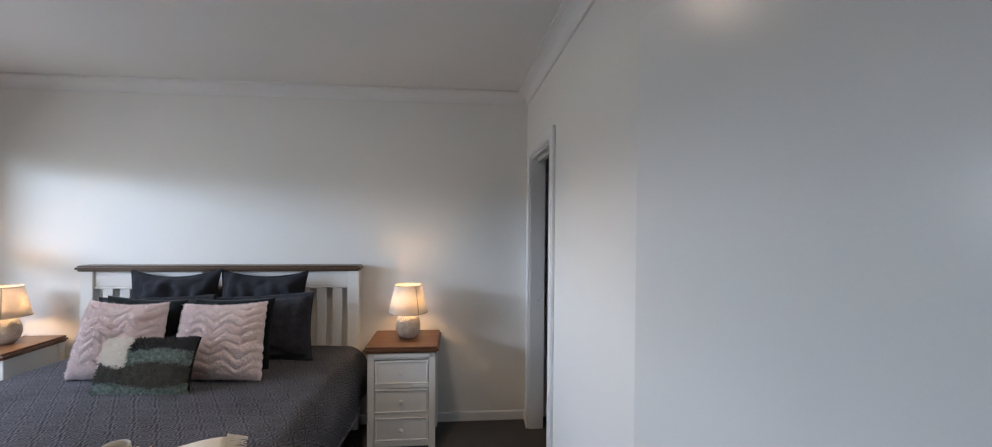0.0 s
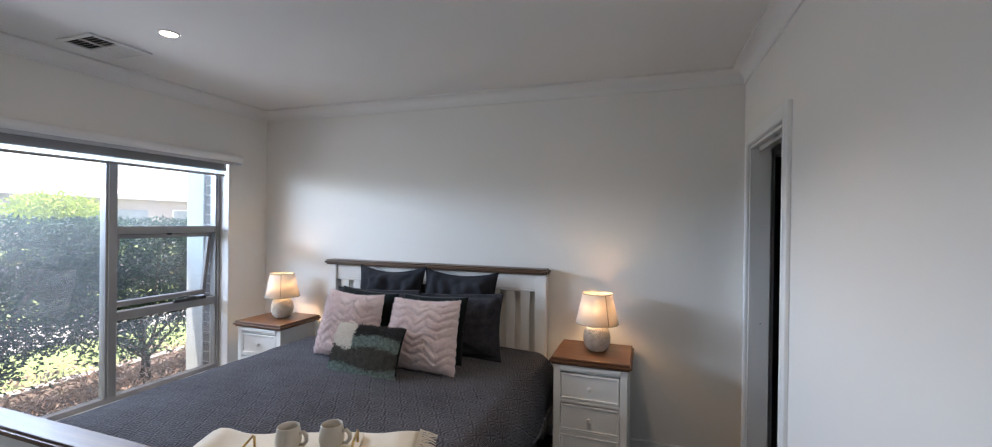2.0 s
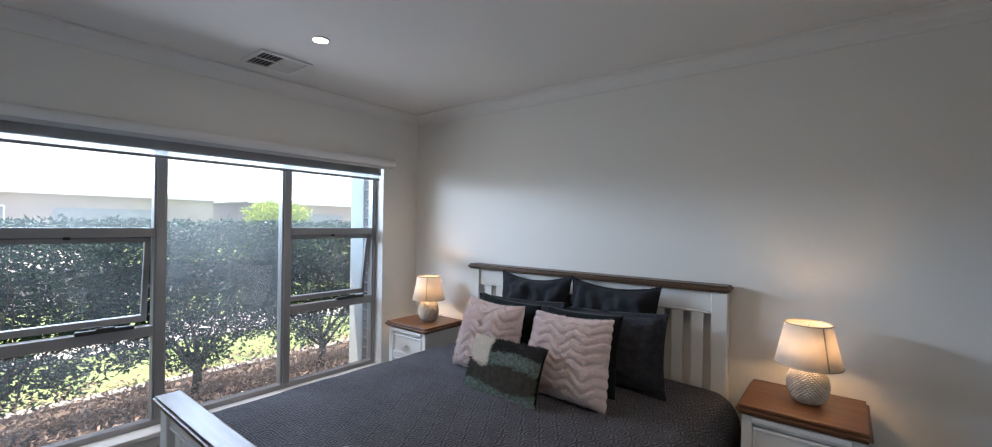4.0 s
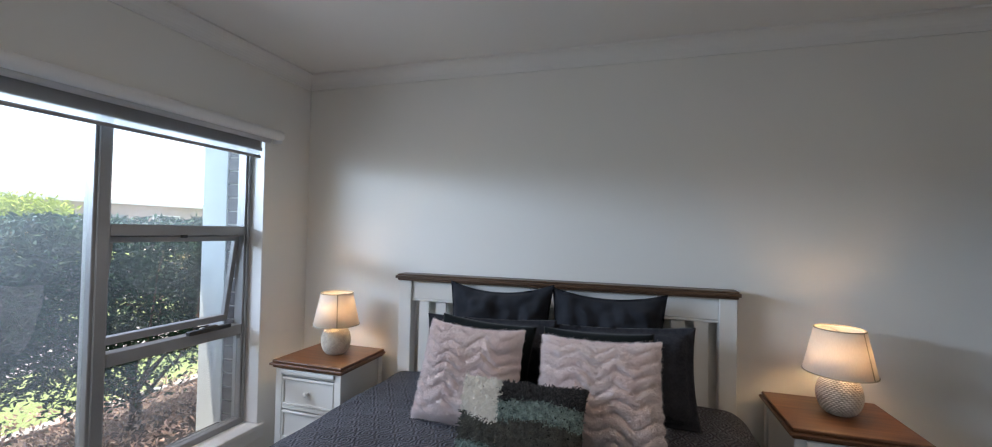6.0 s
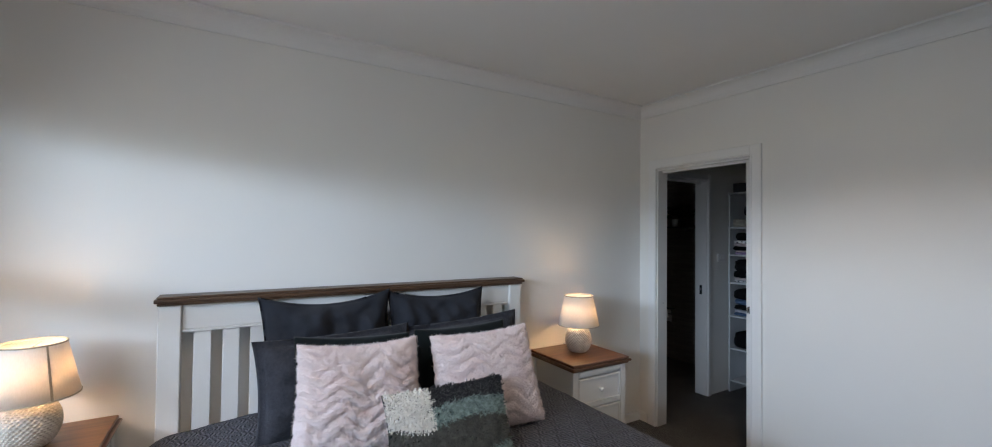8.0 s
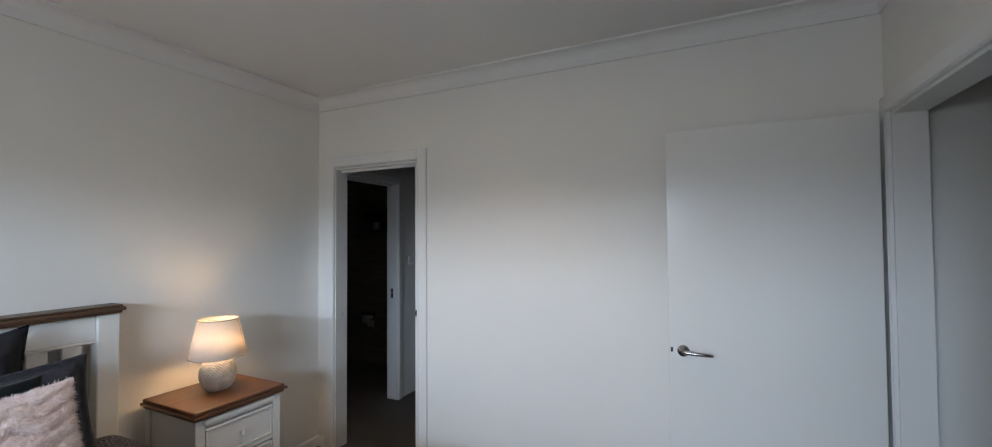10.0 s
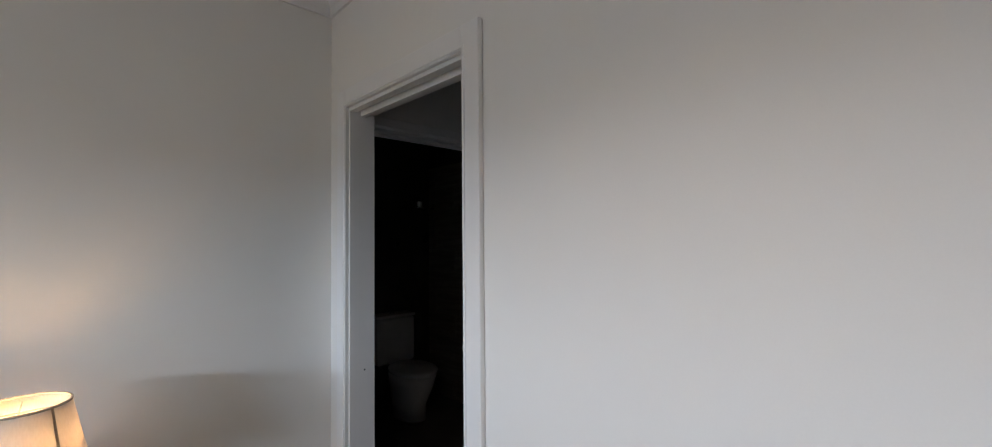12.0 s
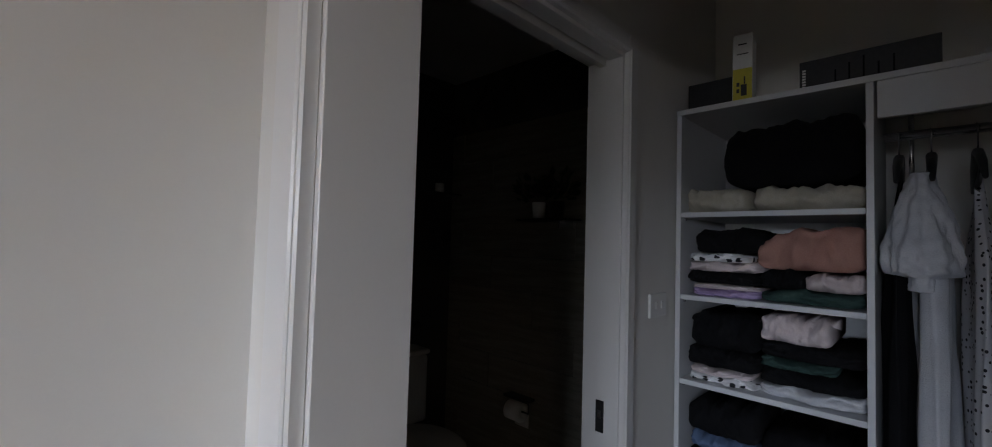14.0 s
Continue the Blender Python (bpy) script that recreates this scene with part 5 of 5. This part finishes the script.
part("bowl", oval_loft([(0, -0.36, 0.12, 0.20, 0.0), (0, -0.36, 0.12, 0.20, 0.12), (0, -0.40, 0.16, 0.24, 0.28), (0, -0.42, 0.18, 0.25, 0.39)]), PORCELAIN, wc, "", True)
part("seat_lid", oval_loft([(0, -0.425, 0.185, 0.25, 0.3905), (0, -0.425, 0.187, 0.252, 0.415), (0, -0.425, 0.17, 0.235, 0.425)]), PORCELAIN, wc, "closed white lid", True)
tp = thing("toilet_roll_holder", "black wall holder with a white toilet roll", "toilet roll holder", (1.7535, 1.06, 0.57))
part("bar", boxes((-0.07, 0.0, -0.09, 0.09, 0.04, 0.055), bevel=0.003), BLACKPLAS, tp)
part("arm", tube([(-0.045, -0.08, 0.04), (-0.045, -0.08, -0.02), (-0.045, 0.07, -0.02)], 0.005, 8), BLACKPLAS, tp)
part("roll", lathe([(0.02, -0.05), (0.052, -0.05), (0.052, 0.05), (0.02, 0.05), (0.02, -0.05)], 28, (-0.055, 0, -0.022), "y"), PAPER, tp, "white paper roll", True)
part("loose_sheet", boxes((-0.006, -0.004, -0.05, 0.05, -0.12, -0.02)), PAPER, tp)
sf = thing("wall_shelf", "small dark floating shelf on the tiled wall", "shelf", (1.753, 0.86, 1.62))
part("board", boxes((-0.13, 0.0, -0.17, 0.17, -0.012, 0.0), bevel=0.002), BLACKPLAS, sf)
part("bracket", boxes((-0.12, -0.0005, -0.12, -0.11, -0.05, -0.0125), bevel=0.001), CHROME, sf)


def pot_plant(x, y, z, r, mat, seed, label):
    p = thing("pot_plant", label, "plant", (x, y, z))
    part("pot", lathe([(0.0, 0.0), (r * 0.8, 0.0), (r, 0.09), (r * 0.93, 0.09), (r * 0.75, 0.012), (0.0, 0.012)], 24), mat, p, "", True)
    part("soil", lathe([(0.0, 0.07), (r * 0.9, 0.07), (r * 0.88, 0.074), (0.0, 0.076)], 20), MULCH, p)
    rnd = random.Random(seed)
    bm = bmesh.new()
    for i in range(90):
        d = Vector((rnd.gauss(0, 0.7), rnd.gauss(0, 1), rnd.uniform(0.2, 1.3))).normalized()
        c = Vector((0, 0, 0.09)) + d * rnd.uniform(0.05, 0.15)
        c.x = min(c.x, 1.74 - x)
        leaf(bm, c, d, rnd.uniform(0.035, 0.06), rnd)
    part("leaves", bm, POTLEAVES, p)


def leaf(bm, c, d, size, rnd, fold=0.25):
    """One pointed, creased leaf."""
    side = d.cross(Vector((rnd.gauss(0, 1), rnd.gauss(0, 1), rnd.gauss(0, 1)))).normalized()
    up = side.cross(d)
    w = size * rnd.uniform(0.34, 0.46)
    a = bm.verts.new(c)
    m1 = bm.verts.new(c + d * size * 0.45 + side * w / 2 + up * size * fold * 0.4)
    m2 = bm.verts.new(c + d * size * 0.45 - side * w / 2 + up * size * fold * 0.4)
    t = bm.verts.new(c + d * size - up * size * 0.1)
    bm.faces.new((a, m1, t))
    bm.faces.new((a, t, m2))


pot_plant(1.685, 0.80, 1.62, 0.045, BLACKPLAS, 3, "dark leafy plant in a black pot on the shelf")
pot_plant(1.685, 0.92, 1.62, 0.04, PORCELAIN, 4, "dark leafy plant in a white pot on the shelf")
sf = thing("wall_shelf", "small dark shelf on the end wall of the ensuite", "shelf", (1.62, 1.749, 1.80))
part("board", boxes((-0.12, 0.12, -0.12, 0.0, -0.012, 0.0), bevel=0.002), BLACKPLAS, sf)
cd = thing("candle", "short white candle on the small shelf", "candle", (1.60, 1.69, 1.80))
part("wax", lathe([(0.0, 0.0), (0.03, 0.0), (0.031, 0.003), (0.031, 0.06), (0.028, 0.063), (0.0, 0.06)], 24), PORCELAIN, cd, "", True)

# ---- outside ----
GZ = -0.12
gr = fixed("ground", boxes((-400, -4.12, -400, 400, GZ - 0.3, GZ), (-4.12, 60, -400, -5.2, GZ - 0.3, GZ - 0.002), (-4.12, 60, 2.4, 400, GZ - 0.3, GZ - 0.002)), LAWN, "mown green lawn", "lawn")
fixed("garden_bed", boxes((-6.05, -4.30, -9, 9, GZ, GZ + 0.03), bevel=0.01), MULCH, "brown mulched garden bed under the hedge", "garden bed")
fixed("pavement", boxes((-9.3, -7.9, -60, 60, GZ, GZ + 0.03), bevel=0.008), CONCRETE, "pale concrete footpath", "footpath")
fixed("edging", boxes((-6.17, -6.06, -9, 9, GZ, GZ + 0.06), bevel=0.01), CONCRETE, "pale concrete garden edging", "edging")
fixed("road", boxes((-19.5, -12.5, -200, 200, GZ, GZ + 0.012)), ASPHALT, "dark asphalt street", "road")
fixed("kerb", boxes((-12.5, -12.35, -200, 200, GZ, GZ + 0.12), (-19.65, -19.5, -200, 200, GZ, GZ + 0.12), bevel=0.01), CONCRETE, "concrete street kerb", "kerb")

# outer skin of the house: brick veneer and eave
skin = fixed("wall_outer", boxes((-4.28, -4.175, -4.9, WY0 + 0.01, GZ, 2.75), (-4.28, -4.175, WY1 - 0.015 + 0.010, 1.95, GZ, 2.75), (-4.28, -4.175, WY0 + 0.01, WY1 - 0.005, GZ, 0.20), (-4.28, -4.175, WY0 + 0.01, WY1 - 0.005, 2.16, 2.75)), MORTAR, "dark grey brick veneer with pale mortar", "brick wall")
bme = bpy.data.meshes.new("brick")
bm = boxes((-0.052, 0.052, -0.006, 0.006, -0.038, 0.038), bevel=0.0025)
bm.to_mesh(bme)
bm.free()
bme.materials.append(BRICK)
for k in range(26):
    zc = GZ + 0.048 + 0.086 * k
    if zc > 2.1:
        break
    o = new("brick", bme)
    o.parent = skin
    o.location = (-4.2275, WY1 - 0.011, zc)
fixed("sill_brick", boxes((-4.30, -4.17, WY0 + 0.02, WY1 - 0.02, 0.2005, 0.262), bevel=0.006), BRICK, "dark brick window sill", "sill")
fixed("pier", boxes((-4.49, -4.281, -0.405, 0.1, GZ, 2.75), bevel=0.006), RENDERED, "pale blue-grey rendered porch pier", "pier")
fixed("roof", boxes((-4.75, 2.2, -5.2, 2.4, 2.76, 2.86), bevel=0.01), WHITEMETAL, "white eave and roof of the house", "roof")
fixed("wall_back_outer", boxes((-4.1, 2.0, 1.851, 1.95, GZ, 2.75), (1.901, 2.0, -4.9, 1.85, GZ, 2.75), (-4.17, 2.0, -5.0, -4.901, GZ, 2.75)), RENDERED, "rendered outer walls of the house", "wall")


def hedge_tree(x, y, seed):
    """A clipped hedge tree: short trunk, forking limbs, crown of small glossy leaves, thinner below."""
    rnd = random.Random(seed)
    t = thing("hedge_tree", "clipped evergreen hedge tree with dark glossy leaves", "tree", (x, y, GZ), group="hedge outside the window")
    part("trunk", tube([(0, 0, 0), (0.01, 0.01, 0.12), (-0.01, 0.02, 0.26), (0.01, -0.01, 0.36)], [0.055, 0.042, 0.036, 0.032], 10), BARK, t, "", True)
    tips = []
    for k in range(9):
        a = 2 * math.pi * k / 9 + rnd.uniform(-0.3, 0.3)
        p = Vector((0.005, 0, rnd.uniform(0.20, 0.36)))
        pts = [p.copy()]
        d = Vector((0.55 * math.cos(a), 0.85 * math.sin(a), rnd.uniform(0.5, 1.1))).normalized()
        for s in range(7):
            d = (d + Vector((rnd.gauss(0, 0.10), rnd.gauss(0, 0.14), 0.12))).normalized()
            p = p + d * rnd.uniform(0.13, 0.2)
            p.x = max(-0.40, min(0.40, p.x))
            pts.append(p.copy())
        part("limb", tube(pts, [0.018, 0.015, 0.012, 0.010, 0.008, 0.006, 0.005, 0.003], 6), BARK, t, "", True)
        tips += pts[2:]
        for s in range(5):
            q = pts[rnd.randrange(2, 7)]
            e = Vector((rnd.gauss(0, 0.5), rnd.gauss(0, 0.8), rnd.uniform(-0.2, 0.7))).normalized()
            tw = [q, q + e * 0.12, q + e * 0.25 + Vector((0, 0, 0.03))]
            tips += tw[1:]
    bm = bmesh.new()
    count = 0
    while count < 18000:
        zz = rnd.uniform(0.34, 1.70) if rnd.random() < 0.75 else rnd.uniform(0.75, 1.70)
        dense = min(1.0, max(0.0, (zz - 0.25) / 0.75))
        yy = rnd.uniform(-0.74, 0.74) * (0.75 + 0.25 * dense)
        xx = rnd.gauss(0, 0.23)
        if abs(xx) > 0.46:
            continue
        hole = noise.noise(Vector((xx * 2.6 + seed, yy * 3.4 + seed * 3, zz * 3.4)))
        if hole < 0.34 - 1.25 * dense ** 0.85:
            continue
        top = 1.665 + 0.05 * noise.noise(Vector((xx * 5, (y + yy) * 4, 0)))
        if zz > top:
            continue
        count += 1
        d = Vector((rnd.gauss(0, 1), rnd.gauss(0, 1), rnd.gauss(0.1, 0.7))).normalized()
        leaf(bm, Vector((xx, yy, zz)), d, rnd.uniform(0.036, 0.062), rnd)
    part("crown", bm, LEAVES, t, "dense dark green leaves")


for i, (tx, ty) in enumerate(((-5.5, -2.65), (-5.52, -1.36), (-5.48, -0.12), (-5.5, 1.1), (-5.52, 2.3))):
    hedge_tree(tx, ty, 20 + i)

rnd = random.Random(77)
bm = bmesh.new()
for i in range(11000):
    x, y = rnd.uniform(-6.05, -4.75), rnd.uniform(-3.4, 3.6)
    hgt = 0.24 * (0.5 + 0.5 * noise.noise(Vector((x * 3, y * 3, 0)))) + 0.06
    c = Vector((x, y, GZ + 0.03 + rnd.uniform(0.0, 1) ** 0.6 * hgt))
    leaf(bm, c, Vector((rnd.gauss(0, 1), rnd.gauss(0, 1), rnd.gauss(0.5, 0.6))).normalized(), rnd.uniform(0.03, 0.055), rnd)
tagged(mesh_object("ground_cover", bm, PINKLEAVES), "low pink-brown ground cover plants under the hedge", "ground cover", kind="stuff")


def far_house(y, seed, garage_at):
    h = thing("house", "low pale rendered house with a grey roof across the street", "house", (-33, y, GZ), group="houses across the street")
    w = 13.0
    part("wall", boxes((-8, 0, -w / 2, w / 2, 0, 2.95)), HOUSEWALL, h)
    bm = bmesh.new()
    e, t = [(-8.6, -w / 2 - 0.6, 2.95), (0.6, -w / 2 - 0.6, 2.95), (0.6, w / 2 + 0.6, 2.95), (-8.6, w / 2 + 0.6, 2.95)], [(-4, -w / 2 + 3.5, 4.7), (-4, w / 2 - 3.5, 4.7)]
    ev = [bm.verts.new(p) for p in e]
    el = [bm.verts.new((p[0], p[1], 3.15)) for p in e]
    tv = [bm.verts.new(p) for p in t]
    for i in range(4):
        bm.faces.new((ev[i], ev[(i + 1) % 4], el[(i + 1) % 4], el[i]))
    bm.faces.new(list(reversed(ev)))
    bm.faces.new((el[0], el[1], tv[0]))
    bm.faces.new((el[1], el[2], tv[1], tv[0]))
    bm.faces.new((el[2], el[3], tv[1]))
    bm.faces.new((el[3], el[0], tv[0], tv[1]))
    part("roof", bm, ROOFTILE, h)
    part("fascia", boxes((0.601, 0.66, -w / 2 - 0.62, w / 2 + 0.62, 2.88, 3.17), bevel=0.01), WHITEMETAL, h, "white eave fascia")
    part("garage_door", boxes((0.0, 0.05, garage_at - 2.4, garage_at + 2.4, 0.02, 2.2), *[(0.0505, 0.065, garage_at - 2.4, garage_at + 2.4, 0.1 + 0.52 * i, 0.55 + 0.52 * i) for i in range(4)], bevel=0.008), GARAGE, h, "grey sectional garage door")
    for c in (garage_at + 5.0, garage_at - 5.0):
        if abs(c) < w / 2 - 1:
            wn = part("window", boxes((0.0, 0.04, c - 0.9, c + 0.9, 0.8, 2.2)), GARAGE, h)
            part("window_frame", boxes((0.0405, 0.08, c - 0.95, c + 0.95, 2.2, 2.27), (0.0405, 0.08, c - 0.95, c + 0.95, 0.73, 0.8), (0.0405, 0.08, c - 0.95, c - 0.88, 0.8, 2.2), (0.0405, 0.08, c + 0.88, c + 0.95, 0.8, 2.2)), WHITEMETAL, wn)


for i, y in enumerate((-14, 1.5, 17, 32.5, 48)):
    far_house(y, i, 1.5 if i % 2 else -2.0)
fixed("driveway", boxes((-32.9, -19.66, -4, 1.2, GZ, GZ + 0.02), (-32.9, -19.66, 16, 21, GZ, GZ + 0.02)), CONCRETE, "pale concrete driveways", "driveway")

lt = thing("tree", "round lime green street tree across the road", "tree", (-22.5, 7.3, GZ))
part("trunk", tube([(0, 0, 0), (0.03, 0.02, 0.7), (0, 0.05, 1.5)], [0.10, 0.08, 0.06], 10), BARK, lt, "", True)
for k in range(6):
    a = k * 1.05
    part("limb", tube([(0, 0.05, 1.2), (0.4 * math.cos(a), 0.4 * math.sin(a), 1.7), (0.8 * math.cos(a), 0.9 * math.sin(a), 2.1)], [0.04, 0.03, 0.012], 6), BARK, lt, "", True)
bm = bmesh.new()
rnd = random.Random(9)
n = 0
while n < 2600:
    p = Vector((rnd.gauss(0, 0.7), rnd.gauss(0, 0.85), rnd.gauss(0, 0.35)))
    if (p.x / 1.3) ** 2 + (p.y / 1.6) ** 2 + (p.z / 0.75) ** 2 > 1 + 0.25 * noise.noise(p * 1.5):
        continue
    n += 1
    leaf(bm, p + Vector((0, 0, 1.95)), Vector((rnd.gauss(0, 1), rnd.gauss(0, 1), rnd.gauss(0, 1))).normalized(), rnd.uniform(0.14, 0.24), rnd)
part("crown", bm, LIMELEAVES, lt, "lime green leaves")

# small screw hole in the robe door's jamb
fixed("screw_hole", boxes((0.060, 0.066, -0.1835, -0.1795, 0.972, 0.978), bevel=0.001), BLACKPLAS, "small dark screw hole in the white jamb", "screw hole")
